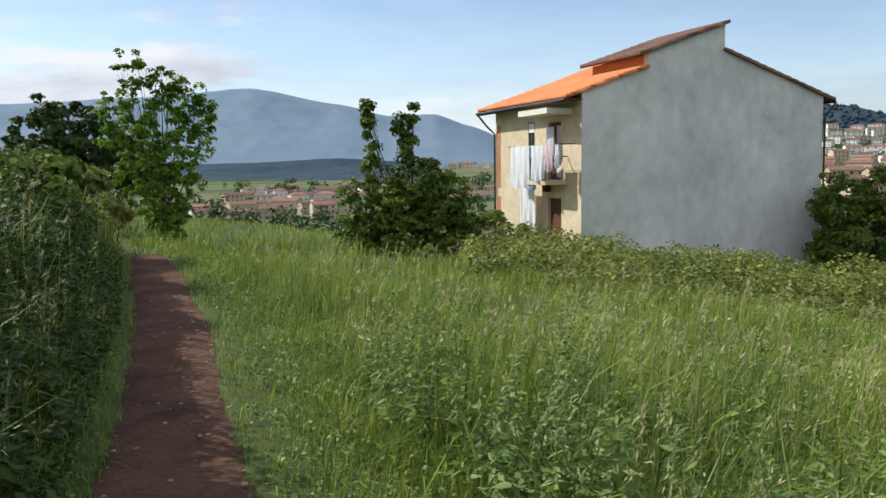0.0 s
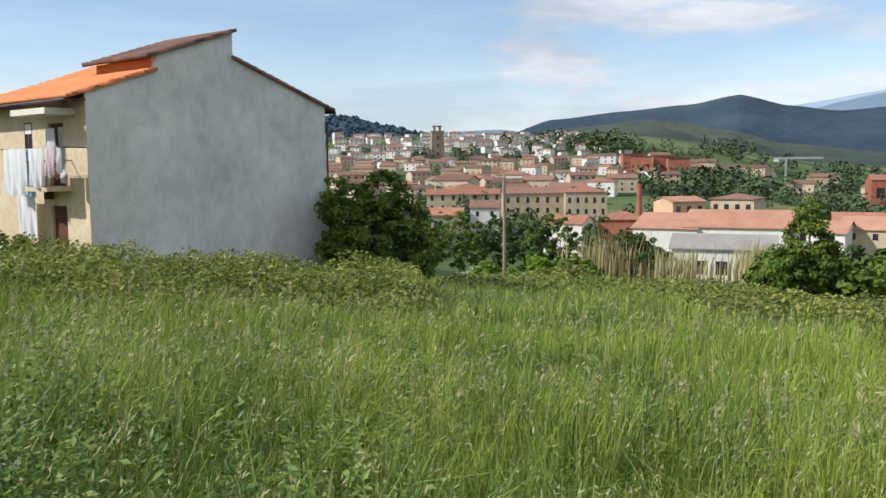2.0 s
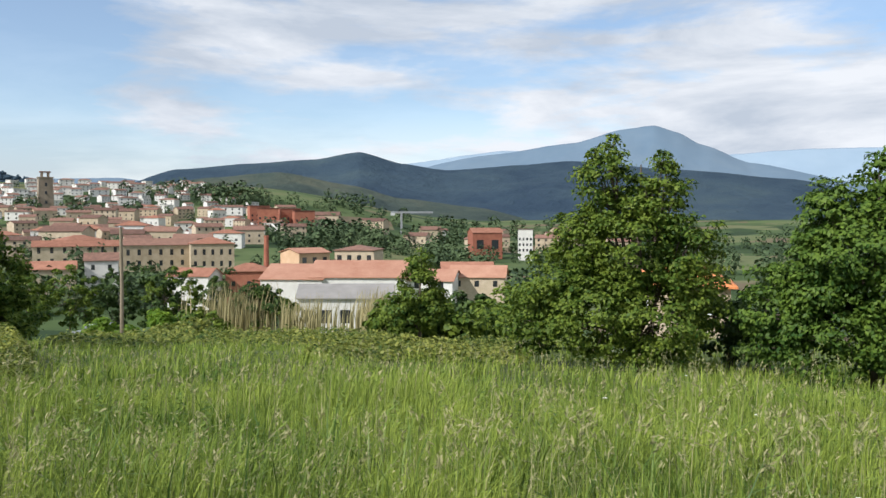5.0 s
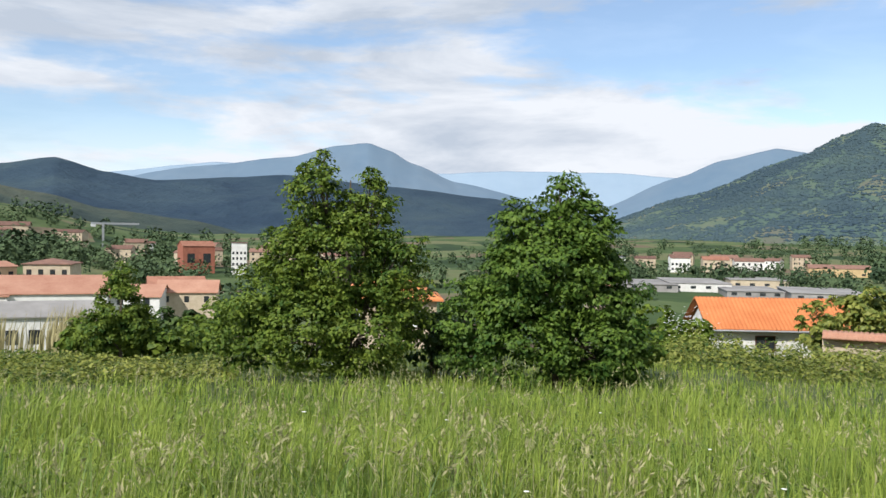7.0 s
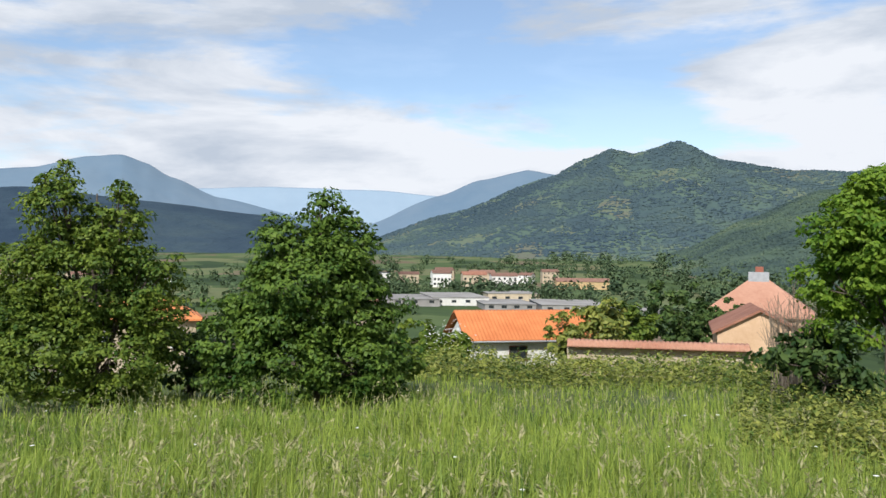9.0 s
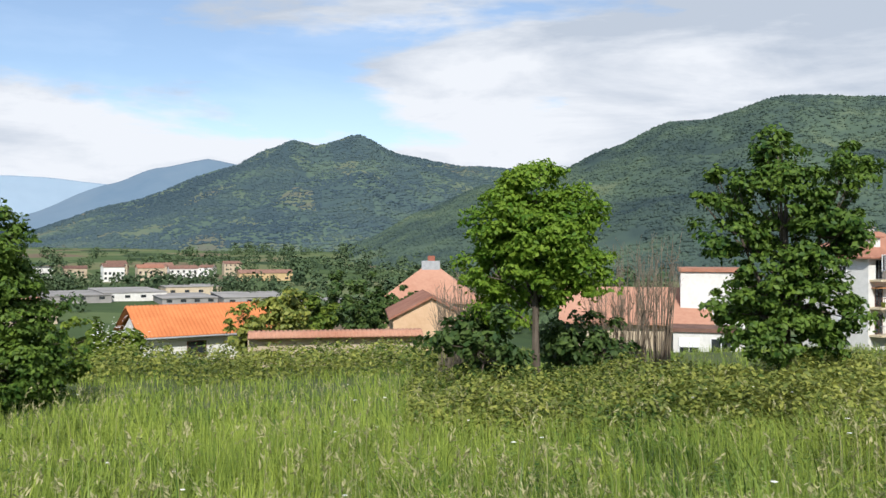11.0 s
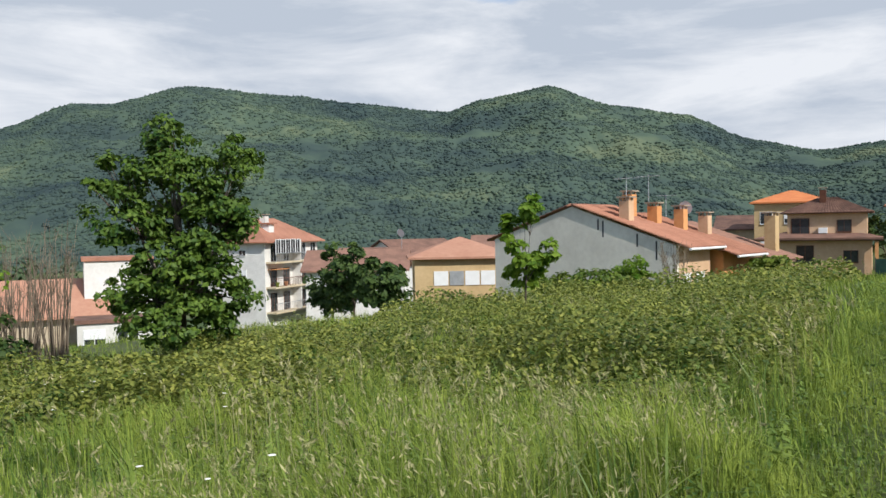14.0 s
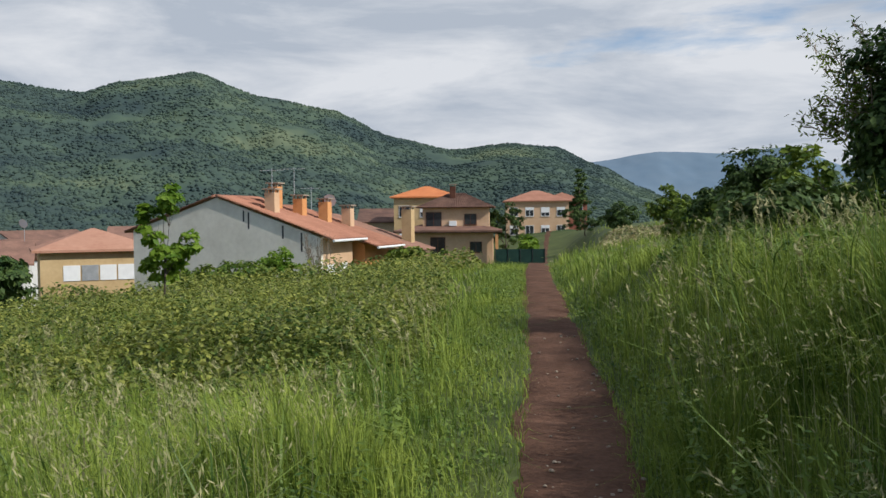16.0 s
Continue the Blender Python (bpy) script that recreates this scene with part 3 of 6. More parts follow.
tree("tree", "dense dark green broadleaf tree standing in meadow grass", 21.6, 4.45, 5.6, [(0, 0, 5.0, 0.5, 0.5), (-0.9, 0, 4.2, 0.85, 0.75), (0.65, 0, 4.2, 0.85, 0.85), (-0.15, 0, 3.2, 1.6, 1.4), (-1.2, 0, 2.5, 1.05, 1.2), (1.0, 0, 2.5, 1.05, 1.2), (-0.9, -0.2, 1.3, 1.2, 1.1), (0.9, -0.2, 1.3, 1.2, 1.1), (-2.2, 0.5, 1.7, 0.8, 1.4), (1.5, 0.2, 1.0, 0.7, 0.8)], 50000, 0.076, M["leaf_deep"], 0.14, 0.29, 0.25, seed=12, across=78.4, per_clump=62)
# lime-green tree with a clear stem, and the loose ash tree beside it
tree("tree", "bright green round-headed tree with thin forked stems", 20.2, -8.8, 6.0, [(-0.1, 0, 5.2, 0.95, 0.7), (-0.75, 0, 4.4, 1.0, 0.85), (0.7, 0, 4.4, 1.0, 0.95), (0, 0, 3.9, 1.3, 1.1), (-1.2, 0, 3.2, 0.8, 0.65), (1.15, 0, 3.2, 0.75, 0.75), (0.1, 0.2, 2.8, 0.8, 0.6), (-0.9, 0.2, 2.2, 0.7, 0.6)], 28000, 0.082, M["leaf_bright"], 0.10, 0.3, 0.4, seed=13, across=113.5, per_clump=60)
tree("tree", "loose dark green ash tree growing out of brambles", 15.5, -12.5, 5.9, [(-0.2, 0, 5.2, 0.55, 0.55), (1.1, 0, 4.8, 0.6, 0.5), (-1.35, 0, 4.4, 0.6, 0.4), (-0.2, 0, 4.2, 1.05, 0.95), (0.9, 0, 4.0, 0.75, 0.55), (-1.1, 0, 3.4, 0.75, 0.5), (0.6, 0, 3.2, 0.9, 0.65), (-0.4, 0, 2.6, 0.95, 0.7), (0.5, 0, 2.0, 1.05, 0.65), (-0.8, 0, 1.8, 0.8, 0.55), (1.35, 0, 3.4, 0.45, 0.3), (-0.1, 0, 1.3, 1.2, 0.7)], 25000, 0.08, M["leaf_deep"], 0.12, 0.25, 0.35, seed=14, across=128.9, per_clump=66)
# beside the path
tree("tree", "slender light green young tree with many upright stems", -8.3, 20.7, 4.5, [(0, 0, 0.5, 0.45, 0.5), (0, 0, 1.2, 0.65, 0.9), (-1.2, 0, 3.0, 0.17, 0.9), (-0.85, 0.2, 3.6, 0.16, 1.0), (-0.5, 0.2, 3.5, 0.16, 1.1), (-0.15, -0.1, 3.7, 0.16, 1.0), (0.2, 0, 3.6, 0.16, 1.0), (0.5, 0.2, 3.4, 0.16, 0.9), (0.85, 0, 3.2, 0.17, 0.8), (1.15, 0.1, 2.8, 0.17, 0.7), (0.3, 0.2, 2.1, 0.6, 0.8), (-0.5, -0.2, 2.0, 0.6, 0.9)], 16000, 0.062, M["leaf_bright"], 0.05, 0.14, 0.2, seed=15, across=-21.8, per_clump=45)
tree("tree", "dark shrub with two tall upright shoots in the grass", -2.7, 25.0, 4.5, [(0.2, 0, 2.0, 0.85, 0.95), (0.95, 0, 1.6, 0.85, 1.0), (-0.5, 0, 1.5, 0.8, 1.0), (-1.5, 0, 1.4, 0.7, 1.0), (0.9, 0, 0.8, 1.0, 0.8), (-0.4, 0, 0.7, 1.1, 0.7), (-1.6, 0, 0.6, 0.7, 0.6), (-1.2, 0, 3.1, 0.2, 1.1), (-1.25, 0, 4.1, 0.13, 0.4), (-0.1, 0, 3.3, 0.24, 0.8), (0.05, 0, 4.1, 0.16, 0.35), (-0.35, 0, 3.8, 0.15, 0.35)], 24000, 0.08, M["leaf"], 0.06, 0.2, 0.25, seed=16, across=-6.2, per_clump=50)
tree("tree", "dense dark bush beside the house wall", 15.3, 36.7, 5.5, [(-1.3, 0, 3.6, 1.3, 1.5), (0.5, 0, 4.1, 1.3, 1.3), (1.5, 0, 2.7, 1.2, 1.4), (-0.2, 0, 2.0, 2.0, 1.6), (-1.6, 0, 1.6, 1.1, 1.2), (2.0, 0, 1.3, 1.0, 1.0), (-0.9, -0.6, 0.9, 1.6, 0.9), (1.0, -0.6, 0.8, 1.6, 0.8)], 30000, 0.11, M["leaf"], 0.12, 0.34, 0.25, seed=17, across=22.6, per_clump=50)
tree("tree", "small dark tree at the meadow's lower edge", 34.6, 28.8, 5.3, [(0, 0, 2.7, 1.25, 1.6), (0.1, 0, 4.4, 0.65, 0.8), (-0.8, 0, 1.7, 0.9, 1.1), (0.8, 0, 2.0, 0.9, 1.2)], 12000, 0.11, M["leaf"], 0.1, 0.33, 0.25, seed=18, across=50.2, per_clump=50)

# ---- grass ----
def scatter(n, d0, d1, b0=-36, b1=203):
    b = np.radians(rng.uniform(b0, b1, n))
    d = np.exp(rng.uniform(np.log(d0), np.log(d1), n))
    return d * np.sin(b), d * np.cos(b)


def verge(x, y):
    """0 on the trodden path, 1 in tall grass."""
    v = path_side(x, y)
    return np.maximum(smooth01(np.where(v > 0, v * 0.75, -v * 1.6), 0.38, 1.35), smooth01(y, 15.5, 17.5))


for n, per, d0, d1, w0, hh, room in ((8600, 16, 1.2, 6, 0.0055, 0.66, 0.07), (9600, 16, 5, 16, 0.0085, 0.64, 0.13), (8600, 13, 14, 75, 0.022, 0.52, 0.30)):
    # tufts: blades that spring from one root and lean outwards
    x, y = scatter(n, d0, d1)
    tall = np.clip(0.72 + 0.30 * wave(x, y, 1.9, 1.0) + 0.25 * wave(x, y, 0.5, 2.0), 0.25, 1.45) * rng.uniform(0.65, 1.3, n)
    x, y, tall = (np.repeat(v, per) for v in (x, y, tall))
    ox, oy = rng.normal(0, room, len(x)), rng.normal(0, room, len(x))
    x, y, aim = x + ox, y + oy, np.arctan2(oy, ox)
    g = verge(x, y)
    # grass is thinned on the bank's face, where darkened herbs stand in for shade
    shady = smooth01(-path_side(x, y), 0.3, 0.5) * (1 - smooth01(-path_side(x, y), 1.8, 2.6)) * smooth01(y, 0, 2) * (1 - smooth01(y, 13, 16))
    ok = (g > 0.02) & (rng.uniform(0, 1, len(x)) < (0.35 + 0.65 * g) * (1 - 0.6 * shady)) & (np.hypot(x, y) > 1.0)
    x, y, g, tall, aim = x[ok], y[ok], g[ok], tall[ok], aim[ok]
    h = hh * tall * (0.12 + 0.88 * g) * rng.uniform(0.6, 1.2, len(x))
    tagged(blades("grass", x, y, h, w0 * rng.uniform(0.6, 1.4, len(x)), M["grass"], 0.72, aim=aim), "tall green meadow grass in late spring", "grass", kind="stuff")

# ---- buildings ----
def tiled(name, el, er, rr, rl, mat, parent, width=0.25, course=0.42, thick=0.07):
    """A tiled slope between its eave (el, er) and its ridge (rl, rr): barrel rows in overlapping courses."""
    el, er, rr, rl = (np.array(p, float) for p in (el, er, rr, rl))
    span, run = np.linalg.norm(er - el), np.linalg.norm(rl - el)
    nu, nv = int(span / width) * 6, max(2, int(run / course))
    u = np.linspace(0, 1, nu + 1)
    v = np.repeat(np.arange(nv + 1) / nv, 2)[1:-1]
    lift = np.tile([0.035, 0.0], nv)
    U, V = np.meshgrid(u, v)
    P = (el * (1 - U[..., None]) + er * U[..., None]) * (1 - V[..., None]) + (rl * (1 - U[..., None]) + rr * U[..., None]) * V[..., None]
    n = np.cross(er - el, rl - el)
    n = n / np.linalg.norm(n)
    n = n if n[2] > 0 else -n
    barrel = 0.05 * np.abs(np.sin(np.pi * U * span / width)) + lift[:, None]
    T = P + n * (barrel + thick)[..., None]
    Bt = P - n * 0.02
    k = T.shape[0] * T.shape[1]
    i = np.arange(k).reshape(T.shape[:2])
    q = np.stack([i[:-1, :-1], i[:-1, 1:], i[1:, 1:], i[1:, :-1]], -1).reshape(-1, 4)
    rim = np.concatenate([i[0], i[1:, -1], i[-1, -2::-1], i[-2:0:-1, 0]])
    r2 = np.roll(rim, -1)
    qs = np.stack([rim, rim + k, r2 + k, r2], -1)
    return fast(name, np.concatenate([T.reshape(-1, 3), Bt.reshape(-1, 3)]), quads=np.concatenate([q, q[:, ::-1] + k, qs]), mat=mat, parent=parent)


def window(parent, x, y, z, w, h, face="y-", frame_mat="white_paint", pane_mat="dark_glass", name="window", deep=0.06, shutter=0.0, bars=1):
    """A window or door set in a wall, centred at x, y with its sill at z: frame, pane, and a rolled shutter in its upper part."""
    turn = {"y-": 0, "x+": 90, "y+": 180, "x-": -90}[face]
    t = 0.06
    bm = box(-w / 2 - t, -w / 2, -deep, 0.03, -t, h + t)
    box(w / 2, w / 2 + t, -deep, 0.03, -t, h + t, bm)
    box(-w / 2, w / 2, -deep, 0.03, h, h + t, bm)
    box(-w / 2 - t, w / 2 + t, -deep - 0.05, 0.03, -t - 0.03, -0.003, bm)
    for k in range(bars):
        c = -w / 2 + w * (k + 1) / (bars + 1)
        box(c - 0.025, c + 0.025, -deep * 0.7, 0.0, 0.0, h, bm)
    ob = part(name, bm, M[frame_mat], parent)
    ob.matrix_basis = pose(x, y, z, 0, 0, turn)
    part("pane", box(-w / 2 + 0.002, w / 2 - 0.002, -deep * 0.35, 0.02, 0.002, h - 0.002), M[pane_mat], ob)
    if shutter:
        part("shutter", box(-w / 2 + 0.004, w / 2 - 0.004, -deep * 0.85, -deep * 0.4, h * (1 - shutter), h - 0.004), M["white_paint"], ob)
    return ob


def roof_solid(w, d, h, rise, kind, over, thick=0.16):
    """A plain roof over a w by d block: gable (ridge along x), hip, or flat."""
    a, b = w / 2 + over, d / 2 + over
    bm = bmesh.new()
    if kind == "flat":
        return box(-a, a, -b, b, h, h + 0.25, bm)
    drop = rise * over / (d / 2)
    e = h - drop
    if kind == "gable":
        prism([(-b, e), (0, h + rise), (b, e), (b, e + thick), (0, h + rise + thick), (-b, e + thick)], -a, a, bm)
        bmesh.ops.rotate(bm, verts=bm.verts, matrix=Matrix.Rotation(radians(90), 3, "Z"))
        return bm
    r = a if kind == "gable" else max(a - b, 0.05)
    lo = [bm.verts.new((x, y, e)) for x, y in ((-a, -b), (a, -b), (a, b), (-a, b))]
    hi = [bm.verts.new((x, y, e + thick)) for x, y in ((-a, -b), (a, -b), (a, b), (-a, b))]
    t0, t1 = bm.verts.new((-r, 0, h + rise + thick)), bm.verts.new((r, 0, h + rise + thick))
    for i in range(4):
        bm.faces.new((lo[i], lo[(i + 1) % 4], hi[(i + 1) % 4], hi[i]))
    bm.faces.new((hi[0], hi[1], t1, t0))
    bm.faces.new((hi[2], hi[3], t0, t1))
    bm.faces.new((hi[1], hi[2], t1))
    bm.faces.new((hi[3], hi[0], t0))
    bm.faces.new(lo[::-1])
    return bm


def chimney(parent, x, y, z0, z1, mat="peach_wall", s=0.3, name="chimney"):
    bm = box(x - s, x + s, y - s, y + s, z0, z1)
    c = part(name, bm, M[mat], parent)
    cap = box(x - s * 1.35, x + s * 1.35, y - s * 1.35, y + s * 1.35, z1 + 0.16, z1 + 0.24)
    for sx in (-1, 1):
        for sy in (-1, 1):
            box(x + sx * s * 0.8 - 0.05, x + sx * s * 0.8 + 0.05, y + sy * s * 0.8 - 0.05, y + sy * s * 0.8 + 0.05, z1, z1 + 0.16, cap)
    part("cap", cap, M["stone"], c)
    return c


def building(label, x, y, rz, w, d, h, roof="gable", rise=1.4, wall="white_wall", tile="tile_red", over=0.45, z=None, rows=(), name="house", group="", category="house", sink=1.0, fine=True):
    """A house at x, y, turned rz: wall block, roof, and rows of windows (face, sill height, count, width, height)."""
    z = land1(x, y) if z is None else z
    th = empty(name, pose(x, y, z, 0, 0, rz), label, category, group)
    bm = bmesh.new()
    if roof == "gable":
        v = prism([(-d / 2, -sink), (d / 2, -sink), (d / 2, h), (0, h + rise), (-d / 2, h)], -w / 2, w / 2, bm)
        bmesh.ops.rotate(bm, verts=bm.verts, matrix=Matrix.Rotation(radians(90), 3, "Z"))
    else:
        box(-w / 2, w / 2, -d / 2, d / 2, -sink, h - 0.01, bm)
    part("wall", bm, M[wall], th)
    part("roof", roof_solid(w, d, h + 0.02, rise, roof, over), M[tile], th)
    for face, sill, count, ww, wh in rows:
        long = w if face[0] == "y" else d
        for k in range(count):
            c = -long / 2 + long * (k + 0.5) / count
            off = (d if face[0] == "y" else w) / 2
            px, py_ = {"y-": (c, -off), "y+": (c, off), "x+": (off, c), "x-": (-off, c)}[face]
            if fine:
                window(th, px, py_, sill, ww, wh, face, shutter=random.choice((0, 0, 0.3, 0.6)), bars=1)
            else:
                s = (box(px - ww / 2, px + ww / 2, py_ - 0.03, py_ + 0.03, sill, sill + wh) if face[0] == "y" else box(px - 0.03, px + 0.03, py_ - ww / 2, py_ + ww / 2, sill, sill + wh))
                part("window", s, M["dark_glass"], th)
    return th


# -- the house with the blank cement gable --
HZ = -2.6
HOUSE = Matrix.Translation((2.96, 33.87, HZ)) @ pose(0, 0, 0, 0, 0, 25.3)
house = empty("house", HOUSE, "tall old house with blank grey cement gable and orange roof", "house")
W, L = 12.0, 7.9
part("gable_wall", prism([(0.0, -1), (W, -1), (W, 7.15), (6.7, 8.9), (6.7, 9.95), (3.0, 8.66), (3.0, 8.2), (0.0, 7.12)], 0, 0.3), M["cement"], house, "blank grey rendered gable with damp streaks")
part("corner_plaster", box(-0.014, -0.001, -0.004, 0.31, -1, 7.0), M["cream"], house)
# facade with the doorways and the window left open between its panels
for y0, y1, z0, z1 in ((0.30, 1.6, -1, 7.1), (1.6, 2.7, 6.05, 7.1), (1.6, 2.7, 2.95, 3.7), (2.7, 3.95, -1, 7.1), (3.95, 4.5, -1, 4.95), (3.95, 4.5, 6.15, 7.1), (4.5, L, -1, 7.1)):
    part("facade", box(0, 0.3, y0, y1, z0, z1), M["cream"], house, "weathered cream plaster facade")
part("back_wall", box(W - 0.3, W, 0.3, L, -1, 7.1), M["cream"], house)
part("end_wall", prism([(0.3, -1), (W - 0.3, -1), (W - 0.3, 7.0), (6.7, 8.8), (3.0, 8.1), (0.3, 7.0)], L - 0.3, L), M["cement"], house)
part("ceiling_slab", box(0.3, W - 0.3, 0.3, L - 0.3, 6.6, 6.75), M["cement"], house)
part("clerestory_wall", box(3.0, 3.2, 0.3, 4.2, 8.0, 8.6), M["tile_orange"], house, "orange plastered upstand under the upper roof")
part("upper_end", prism([(3.2, 8.0), (6.7, 8.5), (6.7, 9.85), (3.2, 8.62)], 4.0, 4.2), M["cement"], house)
part("upper_back", box(6.5, 6.7, 0.3, 4.0, 8.6, 9.85), M["cement"], house)
tiled("orange_roof", (-0.75, L + 0.35, 6.84), (-0.75, -0.12, 6.84), (3.0, -0.12, 8.12), (3.0, L + 0.35, 8.12), M["tile_orange"], house)
tiled("ridge_roof", (3.0, L + 0.35, 8.12), (3.0, 4.2, 8.12), (6.7, 4.2, 9.5), (6.7, L + 0.35, 9.5), M["tile_orange"], house)
tiled("upper_roof", (2.55, 4.5, 8.55), (2.55, -0.15, 8.55), (6.85, -0.15, 10.02), (6.85, 4.5, 10.02), M["tile_brown"], house)
tiled("back_roof", (W + 0.55, -0.15, 6.98), (W + 0.55, L + 0.3, 6.98), (6.62, L + 0.3, 8.92), (6.62, -0.15, 8.92), M["tile_brown"], house)
part("fascia", box(-0.72, -0.64, -0.1, L + 0.33, 6.66, 6.82), M["wood_dark"], house)
part("soffit", box(-0.64, -0.016, -0.1, L + 0.33, 6.78, 6.82), M["wood_dark"], house)
bm = rod([(-0.8, -0.1, 6.78), (-0.8, L + 0.4, 6.74)], [0.06, 0.06], 8)
rod([(-0.8, L + 0.36, 6.74), (-0.35, L + 0.2, 6.15), (-0.08, L - 0.05, 5.8), (-0.08, L - 0.05, -0.6)], [0.05] * 4, 8, bm)
part("drainpipe", bm, M["metal_dark"], house)
bm = rod([(W + 0.6, -0.1, 6.92), (W + 0.6, L, 6.9)], [0.06, 0.06], 8)
rod([(W + 0.6, -0.12, 6.92), (W + 0.35, -0.1, 6.6), (W + 0.06, -0.06, 6.3), (W + 0.06, -0.06, -0.6)], [0.045] * 4, 8, bm)
part("drainpipe", bm, M["metal_dark"], house)
for z0, z1 in ((0.6, 2.9), (3.3, 6.2)):
    part("brick_patch", box(-0.012, 0.01, L - 0.55, L - 0.12, z0, z1), M["brick_bare"], house, "bare brick where plaster is missing")
win = window(house, 0.02, 4.22, 5.0, 0.5, 1.1, "x-", "wood_dark", "dark_glass", deep=0.02, shutter=0.35)
door = part("door", box(0.10, 0.16, 1.62, 2.68, -0.8, 2.94), M["wood_dark"], house, "dark brown wooden door")
part("handle", rod([(0.08, 1.75, 1.15), (0.04, 1.75, 1.15), (0.04, 1.87, 1.15)], [0.012] * 3), M["metal_dark"], door)
bdoor = part("balcony_door", box(0.12, 0.17, 1.62, 2.68, 3.72, 6.04), M["wood_dark"], house)
part("curtain", box(0.07, 0.09, 1.66, 2.1, 3.8, 5.9), M["white_cloth"], bdoor)
# balcony with railing, and the canopy over it
bal = part("balcony", box(-1.0, -0.002, 1.1, 2.95, 3.52, 3.69), M["cream"], house)
for k in range(15):
    part("baluster", rod([(-0.97, 1.15 + k * 0.125, 3.69), (-0.97, 1.15 + k * 0.125, 4.62)], [0.014, 0.014], 5), M["metal_dark"], bal)
part("rail", box(-1.0, -0.94, 1.1, 2.95, 4.62, 4.67), M["wood_grey"], bal)
for yy in (1.12, 2.93):
    part("side_rail", box(-0.97, -0.003, yy - 0.015, yy + 0.015, 4.62, 4.67), M["wood_grey"], bal)
part("canopy", box(-1.15, -0.003, 0.7, 3.2, 6.3, 6.52), M["cement_pale"], house, "concrete canopy slab over the balcony")
part("bracket", box(-0.3, -0.004, 2.5, 2.66, 3.2, 3.515), M["wood_dark"], house)
part("stone_footing", box(-0.03, -0.002, 2.8, L - 0.6, -1, 0.9), M["stone"], house, "exposed rubble stone along the foot")


def cloth(label, y0, y1, ztop, zlow, x, mat, seed, pegs=True):
    """A washed sheet over the line: folds, a sagging hem, a turned-over top."""
    n, m = 22, 16
    yy, tt = np.meshgrid(np.linspace(y0, y1, n), np.linspace(0, 1, m), indexing="ij")
    s = (yy - y0) / (y1 - y0)
    fold = 0.05 * np.sin(s * 17 + seed) + 0.03 * np.sin(s * 31 + seed * 2 + tt * 3)
    hem = 0.10 * np.sin(np.pi * s) + 0.04 * np.sin(s * 9 + seed)
    zz = ztop - tt * (ztop - zlow + hem)
    xx = x + fold * (0.25 + tt)
    i = np.arange(n * m).reshape(n, m)
    q = np.stack([i[:-1, :-1], i[1:, :-1], i[1:, 1:], i[:-1, 1:]], -1).reshape(-1, 4)
    k = n * m
    front = np.stack([xx, yy, zz], -1).reshape(-1, 3)
    back = front + np.array([0.012, 0, 0])
    V = np.concatenate([front, back])
    V = (np.array(HOUSE.to_3x3()) @ V.T).T + np.array(HOUSE.translation)
    ob = fast("laundry", V, quads=np.concatenate([q, q[:, ::-1] + k]), mat=mat, smooth=True)
    return tagged(ob, label, "laundry", "washing on the line")


cloth("white bed sheet hung over the balcony line", 2.5, 4.15, 5.1, 3.45, -1.02, M["white_cloth"], 1.0)
cloth("pale blue towel on the washing line", 2.2, 2.75, 5.1, 3.35, -0.93, M["blue_cloth"], 2.0)
cloth("white towel with a pale hem on the line", 1.15, 2.2, 5.08, 3.75, -1.06, M["white_cloth"], 3.0)
cloth("pale striped towel hung beside the balcony", 0.35, 1.05, 5.08, 4.15, -1.06, M["pink_cloth"], 4.0)
cloth("cream cloth on the end of the line", 0.0, 0.32, 5.08, 4.3, -1.0, M["white_cloth"], 4.6)
cloth("white cloth hung in the balcony doorway", 1.75, 2.4, 5.85, 4.7, -0.25, M["white_cloth"], 5.0)
cloth("long white sheet hung below the line", 3.0, 4.3, 3.5, 1.75, -0.5, M["white_cloth"], 6.0)
line = new("washing_line", None)
line.matrix_basis = HOUSE
tagged(line, "thin washing lines on arms beside the balcony", "washing line")
part("line", rod([(-1.0, 0.0, 5.1), (-1.0, 2.2, 5.08), (-1.0, 4.3, 5.1)], [0.008] * 3, 4), M["metal_grey"], line)
for yy in (0.03, 4.28):
    part("arm", box(-1.05, -0.016, yy - 0.02, yy + 0.02, 5.08, 5.12), M["metal_dark"], line)
part("line", rod([(-0.5, 2.9, 3.51), (-0.5, 4.4, 3.51)], [0.008] * 2, 4), M["metal_grey"], line)
for yy in (2.98, 4.38):
    part("arm", box(-0.53, -0.003, yy - 0.02, yy + 0.02, 3.49, 3.53), M["metal_dark"], line)

# -- terraced house with the long terracotta roof --
TER = Matrix.Translation((15.21, -43.41, -3.0)) @ pose(0, 0, 0, 0, 0, -5.6)
ter = empty("house", TER, "end terrace house with blank pale gable and terracotta roof", "house")
part("gable_wall", prism([(0.0, -1), (11.6, -1), (11.6, 4.05), (6.2, 5.85), (0.0, 3.65)], -0.3, 0), M["cement_pale"], ter, "blank pale grey gable with dark drips")
part("side_wall", box(0, 0.3, -4.3, -0.3, -1, 3.65), M["peach_wall"], ter)
part("far_wall", box(11.3, 11.6, -4.3, -0.3, -1, 4.0), M["peach_wall"], ter)
tiled("roof", (-0.75, -4.5, 3.50), (-0.75, 0.12, 3.50), (6.2, 0.12, 5.92), (6.2, -4.5, 5.92), M["tile_red"], ter)
